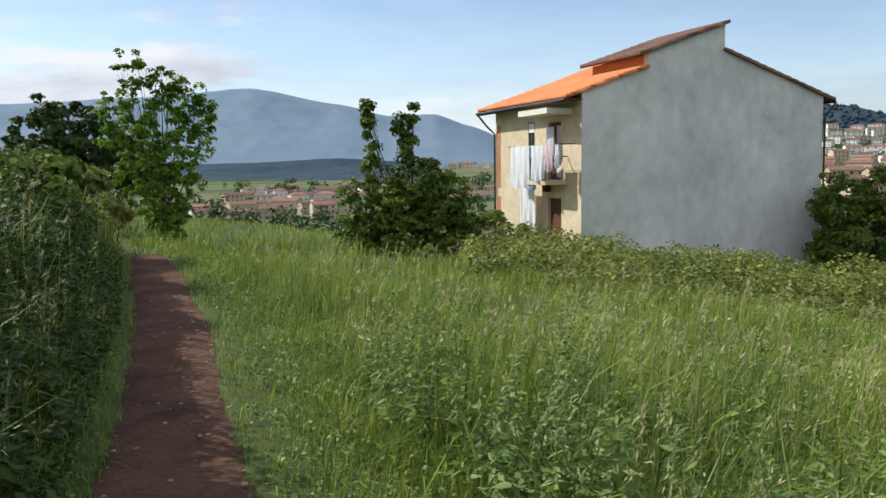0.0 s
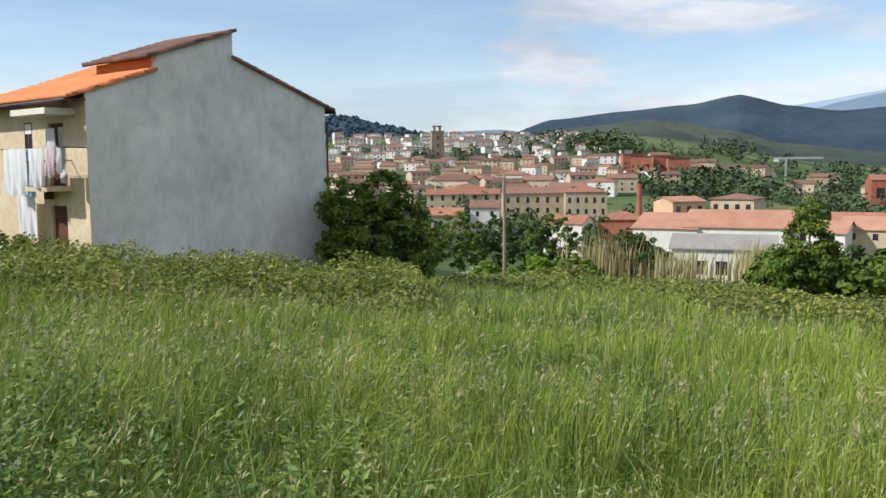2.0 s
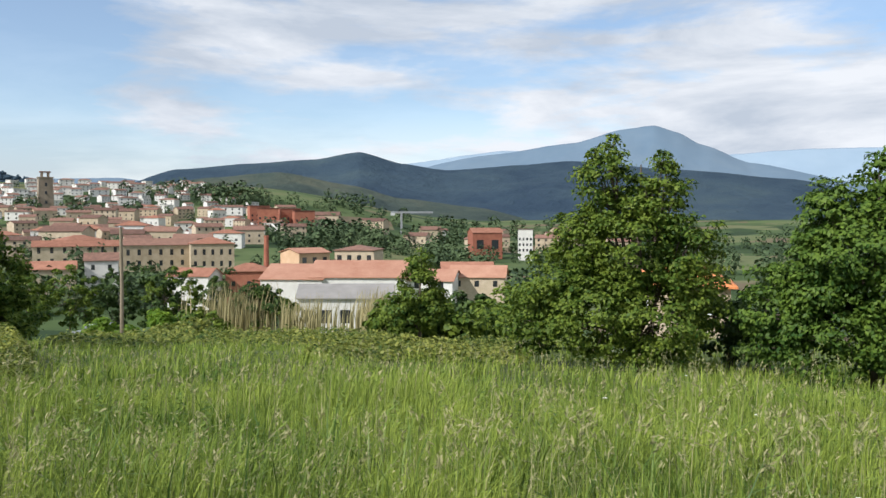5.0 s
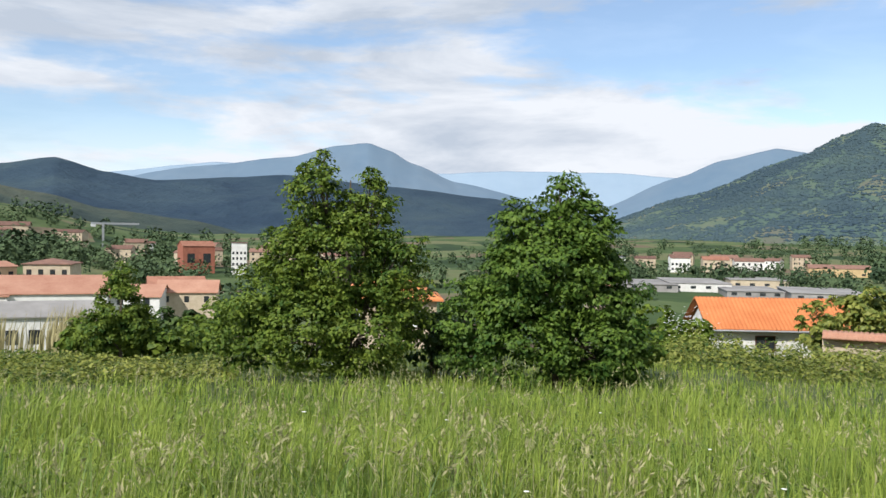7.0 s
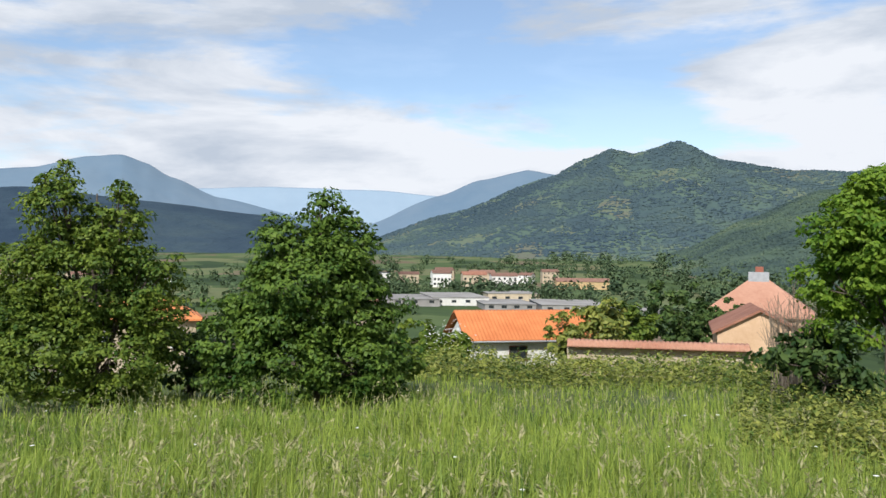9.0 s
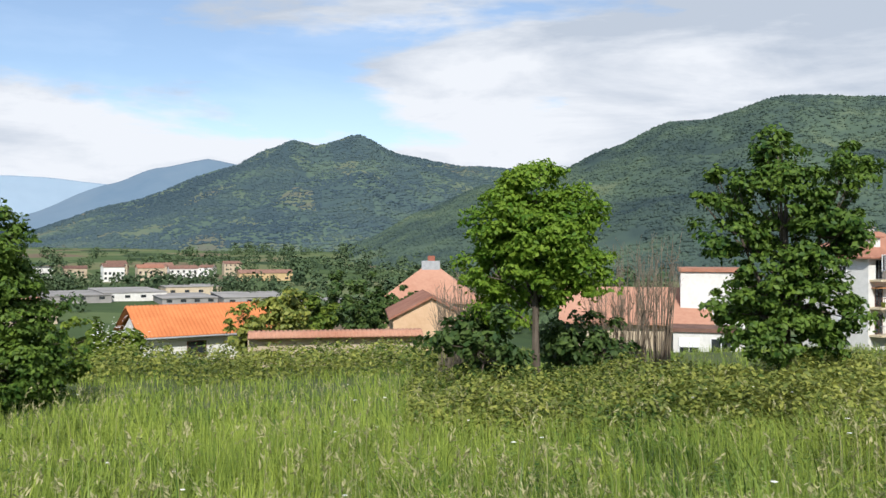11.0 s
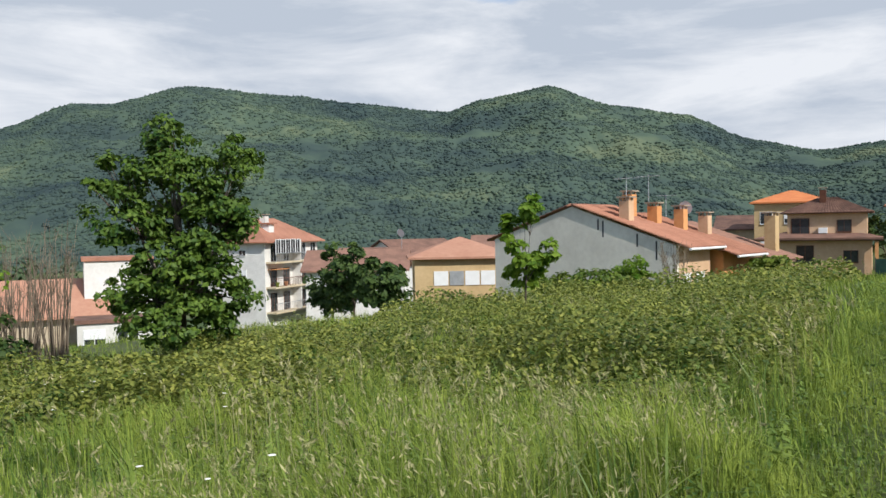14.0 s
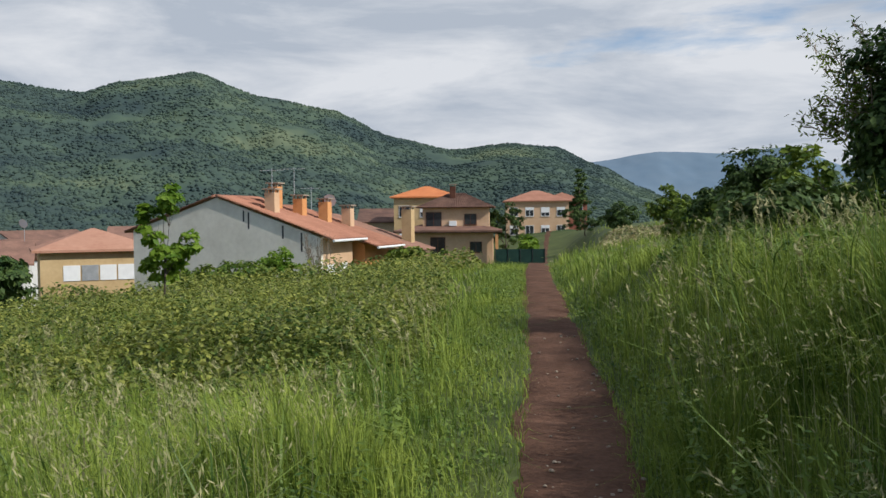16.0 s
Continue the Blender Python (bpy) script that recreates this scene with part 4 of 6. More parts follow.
tiled("roof", (12.1, 0.12, 3.95), (12.1, -4.5, 3.95), (6.2, -4.5, 5.92), (6.2, 0.12, 5.92), M["tile_red"], ter)
part("gutter", rod([(-0.82, 0.12, 3.46), (-0.82, -4.5, 3.46)], [0.07, 0.07], 8), M["white_paint"], ter)
for yy, ww, hh, z0 in ((-1.2, 0.9, 1.9, 0.2), (-2.9, 0.9, 1.9, 0.2)):
    window(ter, 0, yy, z0, ww, hh, "x-", "white_paint", "dark_glass", shutter=0.4)
for xx, yy, z0, z1, mt in ((3.5, -1.3, 4.6, 6.1, "peach_wall"), (4.2, -3.0, 5.0, 6.5, "orange_wall"), (3.0, -3.7, 4.5, 5.8, "orange_wall")):
    chimney(ter, xx, yy, z0, z1, mt)
# dark drips below the roof edge on the gable
for xx, ln in ((4.55, 0.5), (4.25, 0.8), (1.1, 0.9), (2.2, 0.6)):
    zz = 3.65 + xx * 0.355 if xx < 6.2 else 4
    part("stain", box(xx - 0.05, xx + 0.05, 0.001, 0.004, zz - 0.25 - ln, zz - 0.15), M["metal_dark"], ter)
ter2 = empty("house", TER @ pose(-0.6, -4.7, -0.35), "orange terrace house behind its neighbour's gable", "house", "terraced houses")
part("side_wall", box(0.0, 11, -4.0, 0, -1, 3.5), M["orange_wall"], ter2)
tiled("roof", (-0.9, -4.2, 3.35), (-0.9, 0.3, 3.35), (6.4, 0.3, 5.8), (6.4, -4.2, 5.8), M["tile_red"], ter2)
tiled("roof", (12.0, 0.3, 3.6), (12.0, -4.2, 3.6), (6.4, -4.2, 5.8), (6.4, 0.3, 5.8), M["tile_red"], ter2)
part("gable", prism([(0, 3.5), (11, 3.5), (6.4, 5.7)], -0.3, -0.004), M["orange_wall"], ter2)
part("gutter", rod([(-0.96, 0.3, 3.30), (-0.96, -4.2, 3.30)], [0.07, 0.07], 8), M["white_paint"], ter2)
for yy in (-1.2, -3.0):
    window(ter2, 0, yy, 0.2, 1.0, 2.0, "x-", "wood_dark", "dark_glass")
chimney(ter2, 3.2, -1.6, 4.4, 6.0, "orange_wall")
chimney(ter2, 2.4, -3.2, 4.2, 5.6, "peach_wall")
ter3 = empty("house", TER @ pose(-1.2, -9.4, -0.7), "low terrace house with a tiled roof and tall chimney", "house", "terraced houses")
part("side_wall", box(0.0, 11, -4.0, 0, -1, 3.3), M["orange_wall"], ter3)
tiled("roof", (-0.9, -4.2, 3.2), (-0.9, 0.3, 3.2), (6.4, 0.3, 5.6), (6.4, -4.2, 5.6), M["tile_brown"], ter3)
tiled("roof", (12.0, 0.3, 3.4), (12.0, -4.2, 3.4), (6.4, -4.2, 5.6), (6.4, 0.3, 5.6), M["tile_brown"], ter3)
chimney(ter3, 0.6, -3.0, 3.3, 5.9, "ochre_wall", 0.34)
window(ter3, 0, -3.0, 0.3, 1.0, 1.4, "x-")


def aerial(x, y, z, h, label, dish=False):
    """A mast with an antenna of cross bars, or a dish."""
    th = empty("antenna", pose(x, y, z), label, "antenna", "roof antennas")
    part("mast", rod([(0, 0, 0), (0, 0, h)], [0.03, 0.02], 6), M["metal_grey"], th)
    if dish:
        bm = bmesh.new()
        bmesh.ops.create_cone(bm, segments=18, radius1=0.42, radius2=0.08, depth=0.14, cap_ends=True)
        bmesh.ops.rotate(bm, verts=bm.verts, matrix=Matrix.Rotation(radians(70), 3, "X"))
        d = part("dish", bm, M["white_paint"], th)
        d.location = (0, 0.05, h)
    else:
        bm = rod([(-0.7, 0, h - 0.1), (0.7, 0, h - 0.1)], [0.018, 0.018], 4)
        for k in range(6):
            rod([(-0.6 + k * 0.24, -0.3, h - 0.1), (-0.6 + k * 0.24, 0.3, h - 0.1)], [0.012, 0.012], 4, bm)
        part("boom", bm, M["metal_grey"], th)
    return th


for lx, ly, lz, hh, dsh in ((3.6, -1.5, 6.05, 1.7, False), (4.6, -6.2, 5.2, 2.9, False), (6.0, -11.5, 4.9, 2.2, False), (3.2, -8.4, 4.5, 1.6, True)):
    p = TER @ Vector((lx, ly, lz - 0.3))
    aerial(p.x, p.y, p.z, hh, "white satellite dish on a roof pole" if dsh else "thin metal television antenna on a roof", dsh)

# -- the peach villa with two tiers of roof --
VIL = Matrix.Translation((17.6, -90.5, -2.6)) @ pose(0, 0, 0, 0, 0, 7)
vil = empty("house", VIL, "peach-coloured villa with two tiers of brown tiled roof", "house")
part("lower_wall", box(-5.0, 4.6, -7, 0, -1, 2.7), M["peach_wall"], vil)
part("upper_wall", box(-4.6, 2.6, -6.5, -0.9, 2.9, 5.3), M["peach_wall"], vil)
bm = roof_solid(11.6, 9.0, 2.75, 1.0, "hip", 0.0)
bmesh.ops.translate(bm, verts=bm.verts, vec=(-0.2, -3.5, 0))
part("lower_roof", bm, M["tile_brown"], vil)
tiled("lower_eave", (-6.0, 0.9, 2.62), (5.6, 0.9, 2.62), (4.4, -0.9, 3.15), (-4.9, -0.9, 3.15), M["tile_brown"], vil, 0.3)
bm = roof_solid(8.4, 6.8, 5.3, 1.35, "hip", 0.0)
bmesh.ops.translate(bm, verts=bm.verts, vec=(-1.0, -3.7, 0))
part("upper_roof", bm, M["tile_brown"], vil)
tiled("upper_tiles", (-5.25, -0.25, 5.32), (3.25, -0.25, 5.32), (-0.2, -3.7, 6.9), (-1.8, -3.7, 6.9), M["tile_brown"], vil, 0.3)
for xx, z0, ww, hh, yy, fr in ((-3.2, 0.5, 1.2, 1.1, 0, 0), (0.9, 0.3, 1.5, 1.8, 0, 0), (3.6, 0.6, 1.2, 1.0, 0, 0), (-2.6, 3.5, 1.2, 1.1, -0.9, 0), (1.4, 3.3, 1.6, 1.5, -0.9, 0)):
    window(vil, xx, yy, z0, ww, hh, "y+", "wood_dark", "dark_glass", bars=1)
part("air_conditioner", box(-1.1, -0.3, -0.88, -0.55, 3.35, 3.9), M["white_paint"], vil)
part("column", box(-5.6, -5.3, 0.5, 0.8, -1, 2.5), M["orange_wall"], vil)
chimney(vil, -0.6, -2.6, 6.0, 7.7, "wood_dark", 0.3)
building("yellow house with orange roof and glazed porch behind the villa", 22.6, -104, 9, 7.6, 7, 6.2, "hip", 1.2, "ochre_wall", "tile_orange", z=-2, rows=(("y+", 3.8, 3, 1.2, 1.3), ("y+", 0.8, 3, 1.1, 1.3)))
building("terracotta house at the end of the footpath", 11.2, -128, 8, 9, 8, 5.6, "hip", 1.4, "peach_wall", "tile_red", z=-1.6, rows=(("y+", 3.4, 4, 1.1, 1.2), ("x-", 3.4, 3, 1.1, 1.2), ("y+", 0.7, 4, 1.1, 1.3)))
building("brick-red house with a pale roof up the lane", 8.6, -150, 6, 8, 8, 5.6, "hip", 1.5, "red_wall", "tile_red", z=-1.4, rows=(("y+", 3.6, 3, 1.1, 1.2), ("x-", 3.6, 2, 1.1, 1.2)))
fen = empty("fence", pose(8.4, -74.6, -2.9, 0, 0, 6), "dark green mesh fence screening a garden", "fence")
part("screen", box(-2.6, 1.7, -0.03, 0.03, 0.05, 1.75), M["green_mesh"], fen)
for k in range(5):
    part("post", rod([(-2.6 + k * 1.075, 0.05, -0.3), (-2.6 + k * 1.075, 0.05, 1.85)], [0.03, 0.03], 6), M["metal_dark"], fen)

# -- apartment block with balconies --
APT = Matrix.Translation((79.2, -75.8, -8.6)) @ pose(0, 0, 0, 0, 0, 105)
apt = empty("apartment_block", APT, "white four-storey apartment block with balconies and red roof", "apartment block")
part("wall", box(-6.5, 6.5, -4.0, 4.0, -1, 9.6), M["white_wall"], apt)
part("roof", roof_solid(13, 8, 9.62, 2.4, "hip", 0.8), M["tile_red"], apt)
for k in range(3):
    zf = 1.0 + k * 2.95
    b_ = part("balcony", box(-6.4, 6.3, 4.002, 5.3, zf - 0.2, zf), M["cream"], apt)
    part("rail", box(-6.4, 6.3, 5.22, 5.28, zf + 0.95, zf + 1.02), M["wood_dark"] if k == 1 else M["metal_grey"], b_)
    for j in range(32):
        part("baluster", box(-6.38 + j * 0.4, -6.35 + j * 0.4, 5.23, 5.26, zf, zf + 0.95), M["wood_dark"] if k == 1 else M["metal_grey"], b_)
    part("divider", box(-0.1, 0.1, 4.004, 5.2, zf + 0.002, zf + 2.6), M["white_wall"], b_)
    for xx in (-5.2, -2.6, 1.6, 4.6):
        window(apt, xx, 4.0, zf + 0.05, 1.3, 2.05, "y+", "wood_dark" if k < 2 else "white_paint", "dark_glass", bars=1)
    for yy in (-2.4, 1.0):
        window(apt, 6.5, yy, zf + 0.8, 0.9, 1.2, "x+", "white_paint", "dark_glass", shutter=0.5)
# glazed porch on the top balcony, awning and pots below
for k in range(5):
    window(apt, 0.7 + k * 1.15, 5.1, 7.9, 1.0, 1.6, "y+", "white_paint", "dark_glass", bars=1)
part("awning", box(2.8, 6.0, 4.01, 5.15, 5.98, 6.03), M["orange_wall"], apt, "orange fabric awning")
for xx, mt in ((-4.2, "brick_bare"), (3.4, "brick_bare"), (5.4, "leaf")):
    part("flower_pot", rod([(xx, 5.0, 3.95), (xx, 5.0, 4.5)], [0.16, 0.24], 10), M[mt], apt)
chimney(apt, 1.5, 1.0, 10.6, 12.4, "white_wall", 0.4)
chimney(apt, 5.0, -0.6, 10.4, 11.8, "red_wall", 0.35)
dor = part("dormer", box(2.6, 3.8, 1.4, 3.0, 10.2, 11.4), M["white_wall"], apt)
part("dormer_roof", box(2.3, 4.1, 1.2, 3.3, 11.4, 11.55), M["tile_red"], dor)
# -- ochre house and its white neighbours --
och = building("ochre brick house with a hipped tile roof and white shutters", 36.6, -55.6, 38, 7.2, 7.0, 5.0, "hip", 1.25, "ochre_wall", "tile_salmon", 0.5, z=-5.3, rows=(("y+", 0.4, 3, 0.8, 0.9),))
for k in range(4):
    part("shutter", box(-2.3 + k * 1.15, -1.25 + k * 1.15, 3.50, 3.56, 2.9, 3.95), M["metal_grey"] if k == 2 else M["white_paint"], och, "closed white roller shutter")
building("white gabled house with a brown roof", 53.0, -63.0, 35, 9, 8, 4.4, "gable", 1.6, "white_wall", "tile_brown", z=-6.2, rows=(("y+", 1.6, 3, 1.0, 1.2), ("x-", 1.6, 2, 1.0, 1.2)))
building("white house with a low dark roof", 60.0, -77.0, 35, 11, 8, 4.8, "gable", 1.5, "white_wall", "tile_brown", z=-6.6, rows=(("y+", 1.8, 3, 1.0, 1.2),))
building("pale house behind garden trees", 71.0, -96.0, 70, 10, 8, 5.4, "gable", 1.6, "white_wall", "tile_brown", z=-6.6, rows=(("y+", 2.6, 3, 1.0, 1.2),))
building("brown-roofed house among chimneys", 46.0, -84.0, 28, 12, 9, 4.6, "gable", 1.7, "beige_wall", "tile_brown", z=-5.4, rows=(("y+", 2.2, 3, 1.0, 1.2),))
building("brown-roofed house among chimneys", 58.0, -112.0, 28, 13, 9, 5.6, "gable", 1.8, "beige_wall", "tile_brown", z=-6.0, rows=(("y+", 2.6, 3, 1.0, 1.2),))
building("grey-roofed house below the hill", 40.0, -108.0, 25, 12, 9, 5.0, "gable", 1.6, "white_wall", "grey_roof", z=-4.8, rows=(("y+", 2.4, 3, 1.0, 1.2),))
building("brown-roofed house below the hill", 27.0, -112.0, 12, 12, 9, 5.2, "gable", 1.6, "beige_wall", "tile_brown", z=-4.0, rows=(("y+", 2.4, 3, 1.0, 1.2),))
building("small gabled white house at the wood's edge", 88.0, -130.0, 15, 9, 8, 5.0, "gable", 1.8, "white_wall", "grey_roof", z=-9.0, rows=(("y+", 2.4, 2, 1.0, 1.2),))
for x, y, z, h, d in ((50.5, -66.5, -0.9, 2.4, True), (44.0, -80.0, -0.2, 2.2, False), (57.0, -108.0, 0.5, 2.5, False), (34.0, -84, -1.8, 3.0, True), (38.0, -100.0, 0.2, 2.5, False)):
    aerial(x, y, z, h, "white satellite dish on a roof pole" if d else "thin metal television antenna on a roof", d)
# -- below the lime-green tree: low terracotta roof, white house --
b1 = building("low outbuilding with a long faded terracotta roof", 57.5, -33.0, 62, 9.5, 8, 2.4, "gable", 2.0, "beige_wall", "tile_salmon", 0.6, z=-5.9)
building("white rendered house beside a terracotta roof", 54.6, -37.8, 58, 4.4, 5, 6.9, "flat", 0.2, "white_wall", "tile_red", 0.15, z=-7.0, rows=(("y+", 1.0, 2, 1.0, 1.6), ("y+", 4.0, 1, 1.0, 1.1)))
building("white garage annexe with two glazed doors", 49.6, -33.8, 58, 4, 3, 2.7, "flat", 0.2, "white_wall", "tile_brown", 0.15, z=-6.6, rows=(("y+", 0.4, 2, 1.2, 1.9),))
building("terracotta-roofed house behind leafless shrubs", 82.0, -50.0, 60, 12, 9, 3.1, "hip", 1.9, "peach_wall", "tile_red", 0.5, z=-7.8, rows=(("y+", 3.0, 3, 1.0, 1.2),))
# -- peach house, tall roof with a raised vent --
building("plain peach gabled house at the meadow's foot", 57.8, -16.9, -12, 8, 5, 3.2, "gable", 1.3, "peach_wall", "tile_red", 0.3, z=-6.2)
pk = building("house with a steep terracotta hip roof and chimney box", 81.4, -24.2, 72, 9.0, 8.0, 5.2, "hip", 3.0, "peach_wall", "tile_salmon", 0.5, z=-8.5, rows=(("y+", 1.4, 3, 1.0, 1.2),))
part("vent_box", box(-0.9, 0.9, -0.6, 0.6, 7.9, 8.8), M["metal_grey"], pk, "grey louvred box on the ridge")
part("chimney", box(-0.4, 0.3, -0.3, 0.3, 8.8, 9.3), M["red_wall"], pk)
# -- garden wall roofed with tiles --
gw = empty("garden_wall", pose(49.5, -8.5, -4.3, 0, 0, -97), "garden wall with a weathered terracotta tile coping", "wall")
part("wall", box(-4.5, 5.5, -0.15, 0.15, -1, 0.7), M["beige_wall"], gw)
tiled("coping", (-4.5, 0.7, 0.72), (5.5, 0.7, 0.72), (5.5, 0.0, 1.05), (-4.5, 0.0, 1.05), M["tile_salmon"], gw)
tiled("coping", (5.5, -0.7, 0.72), (-4.5, -0.7, 0.72), (-4.5, 0.0, 1.05), (5.5, 0.0, 1.05), M["tile_salmon"], gw)
# -- small house with the bright orange roof --
ORA = Matrix.Translation((63.6, -1.6, -6.6)) @ pose(0, 0, 0, 0, 0, 107)
ora = empty("house", ORA, "small plain house with a bright orange tiled roof", "house")
part("wall", box(-4.3, 4.5, -2.6, 2.8, -1, 2.35), M["white_wall"], ora)
for x0 in (-4.3, 4.25):
    bm = prism([(-2.6, 2.35), (2.8, 2.35), (0.1, 3.85)], x0, x0 + 0.25)
    for v in bm.verts:
        v.co = Vector((v.co.y, v.co.x, v.co.z))
    part("gable", bm, M["white_wall"], ora)
tiled("roof", (-5.0, 3.4, 2.25), (5.0, 3.4, 2.25), (5.0, 0.1, 4.12), (-5.0, 0.1, 4.12), M["tile_orange"], ora, 0.27)
tiled("roof", (5.0, -3.2, 2.25), (-5.0, -3.2, 2.25), (-5.0, 0.1, 4.12), (5.0, 0.1, 4.12), M["tile_orange"], ora, 0.27)
part("beam", box(-4.9, 4.9, 3.05, 3.2, 2.1, 2.25), M["wood_dark"], ora)
part("gutter", rod([(-5.0, 3.46, 2.22), (5.0, 3.46, 2.22)], [0.07, 0.07], 8), M["metal_grey"], ora)
window(ora, 1.0, 2.8, 0.9, 1.2, 0.9, "y+", "wood_dark", "dark_glass")
part("shelf_wall", box(-4.0, 3.0, 2.85, 3.1, -1, 0.5), M["beige_wall"], ora)
building("orange-roofed house half hidden behind the meadow trees", 66.0, 28.0, 113, 8, 7, 3.4, "hip", 1.8, "beige_wall", "tile_orange", 0.5, z=-6.8, rows=(("y+", 1.2, 3, 1.0, 1.2),))

# -- utility pole in the meadow --
pol = empty("utility_pole", pose(31.1, 51.3, land1(31.1, 51.3) - 0.3), "plain weathered wooden pole standing in the meadow", "pole")
part("shaft", rod([(0, 0, 0), (0.05, 0, 4), (0.02, 0, 1.35 - land1(31.1, 51.3))], [0.13, 0.115, 0.10], 10), M["wood_grey"], pol)
part("cap", rod([(0.02, 0, 1.35 - land1(31.1, 51.3)), (0.02, 0, 1.41 - land1(31.1, 51.3))], [0.11, 0.06], 10), M["metal_grey"], pol)


# -- the town across the valley --
def far_block(label, b, d, w, dep, h, roof, rise, wall, tile, face=None, rows=(), z=None, name="house", cat="house", group=""):
    x, y = polar(b, d)
    return building(label, x, y, (180 - b) if face is None else face, w, dep, h, roof, rise, wall, tile, 0.4, z=z, rows=rows, name=name, group=group, category=cat, sink=4.0, fine=False)


R2 = (("y+", 0.9, 3, 1.0, 1.3), ("y+", 3.8, 3, 1.0, 1.3))
R3 = (("y+", 1.0, 4, 1.0, 1.4), ("y+", 4.0, 4, 1.0, 1.4), ("y+", 7.0, 4, 1.0, 1.4))
types = [
    far_block("white two-storey house with terracotta roof on the hill", 24, 760, 12, 9, 6, "gable", 1.6, "white_wall", "tile_brown", rows=R2, group="town houses"),
    far_block("white flat-roofed house on the hill", 25.5, 800, 11, 9, 6, "flat", 0.3, "white_wall", "white_wall", rows=R2, group="town houses"),
    far_block("white house with a low brown roof on the hill", 27.9, 820, 14, 9, 6, "hip", 1.4, "white_wall", "tile_brown", rows=R2, group="town houses"),
    far_block("beige three-storey town house with red tiled roof", 29.5, 470, 14, 10, 9, "gable", 1.8, "beige_wall", "tile_brown", rows=R3, group="town houses"),
    far_block("brown-roofed old town house", 31.5, 440, 15, 11, 7.5, "gable", 2.0, "beige_wall", "tile_brown", rows=R2, group="town houses"),
    far_block("red brick apartment house in the town", 40.2, 560, 13, 10, 14, "flat", 0.4, "red_wall", "tile_brown", rows=R3, group="town houses"),
    far_block("ochre town house with tiled hip roof", 36.0, 480, 13, 10, 8, "hip", 1.8, "white_wall", "tile_red", rows=R2, group="town houses"),
]
trng = random.Random(5)


def town(rows_, kinds, size=1.0):
    """Rows of houses along the contours of the slope."""
    for d, b0, b1, gap in rows_:
        b = b0
        while b < b1:
            dd_ = d + trng.uniform(-0.5, 0.5) * 34
            x, y = polar(b, dd_)
            s = size * trng.uniform(0.8, 1.2)
            m = pose(x, y, land1(x, y), 0, 0, 180 - b + trng.uniform(-35, 35)) @ Matrix.Diagonal((s * trng.uniform(0.8, 1.3), s, s, 1))
            th = copy_thing(types[trng.choice(kinds)], m)
            th.matrix_basis = m
            b += math.degrees(gap * trng.uniform(1.0, 1.8) / d)


town([(905, 19.0, 36, 13), (870, 19.0, 36, 12), (835, 19.0, 37, 12), (800, 19.0, 38, 12), (765, 19.0, 39, 12), (730, 19.0, 40, 12), (695, 19.5, 41, 13)], (0, 1, 0, 2, 0, 2), 0.78)
town([(655, 19.5, 43, 13), (620, 20, 44, 13), (585, 20, 44, 13), (550, 20, 43, 14), (515, 21, 42, 14)], (0, 3, 4, 4, 4, 6, 2), 0.82)
town([(480, 21, 40, 17), (440, 21, 38.5, 18), (395, 22, 38, 18)], (3, 4, 4, 6, 3))
town([(620, 44, 60, 30), (700, 47, 62, 34), (540, 50, 60, 34)], (0, 4, 4, 3, 6))
town([(420, -20, -6, 15), (455, -20, -4, 14), (490, -19, -2, 14), (530, -18, -1, 14), (570, -17, 0, 15), (620, -17, 1, 16), (680, -16, 2, 18)], (0, 4, 4, 6, 4, 3), 0.7)
town([(640, 86.5, 95, 16), (600, 84, 90, 18), (560, 60, 70, 30)], (0, 3, 0, 1, 4))
town([(1350, -7, -1, 22), (1420, -7.5, -1, 22), (1480, -8, -1, 24)], (0, 1, 0, 4))
for b, d, h in ((42.5, 560, 14), (41.6, 570, 12), (39.6, 580, 12)):
    x, y = polar(b, d)
    copy_thing(types[5], pose(x, y, land1(x, y), 0, 0, 180 - b + 10))
# bell tower with a lantern top
tx, ty = polar(26.83, 700)
tz = land1(tx, ty)
tow = empty("tower", pose(tx, ty, tz - 3, 0, 0, 160), "old square stone tower with a lantern top above the town", "tower")
part("shaft", prism([(-5.6, 0), (5.6, 0), (4.7, 27), (-4.7, 27)], -4.8, 4.8), M["stone"], tow)
part("cornice", box(-5.3, 5.3, -5.3, 5.3, 27.0, 27.8), M["stone"], tow)
bm = bmesh.new()
for sx in (-1, 1):
    for sy in (-1, 1):
        box(sx * 2.2 - 0.6, sx * 2.2 + 0.6, sy * 2.2 - 0.6, sy * 2.2 + 0.6, 27.8, 31.2, bm)
part("lantern", bm, M["stone"], tow)
part("lantern_roof", box(-3.6, 3.6, -3.6, 3.6, 31.2, 32.0), M["tile_brown"], tow)
for zz in (8, 15, 21):
    part("window", box(-0.7, 0.7, 4.6, 5.2, zz, zz + 2.4), M["dark_glass"], tow)

# long cream convent-like blocks with rows of windows
LW = (("y+", 1.2, 7, 1.1, 1.9), ("y+", 5.0, 7, 1.1, 2.1))
far_block("long cream building with two rows of tall windows", 33.4, 330, 26, 12, 8.6, "gable", 2.2, "beige_wall", "tile_brown", 152, LW, -16.5, "long_building", "building")
far_block("cream building with tall windows and red-brown roof", 36.6, 322, 15, 13, 9.2, "hip", 2.0, "beige_wall", "tile_red", 148, (("y+", 1.2, 5, 1.0, 1.8), ("y+", 5.2, 5, 1.0, 2.0), ("x-", 5.2, 3, 1.0, 2.0)), -16.5, "long_building", "building")
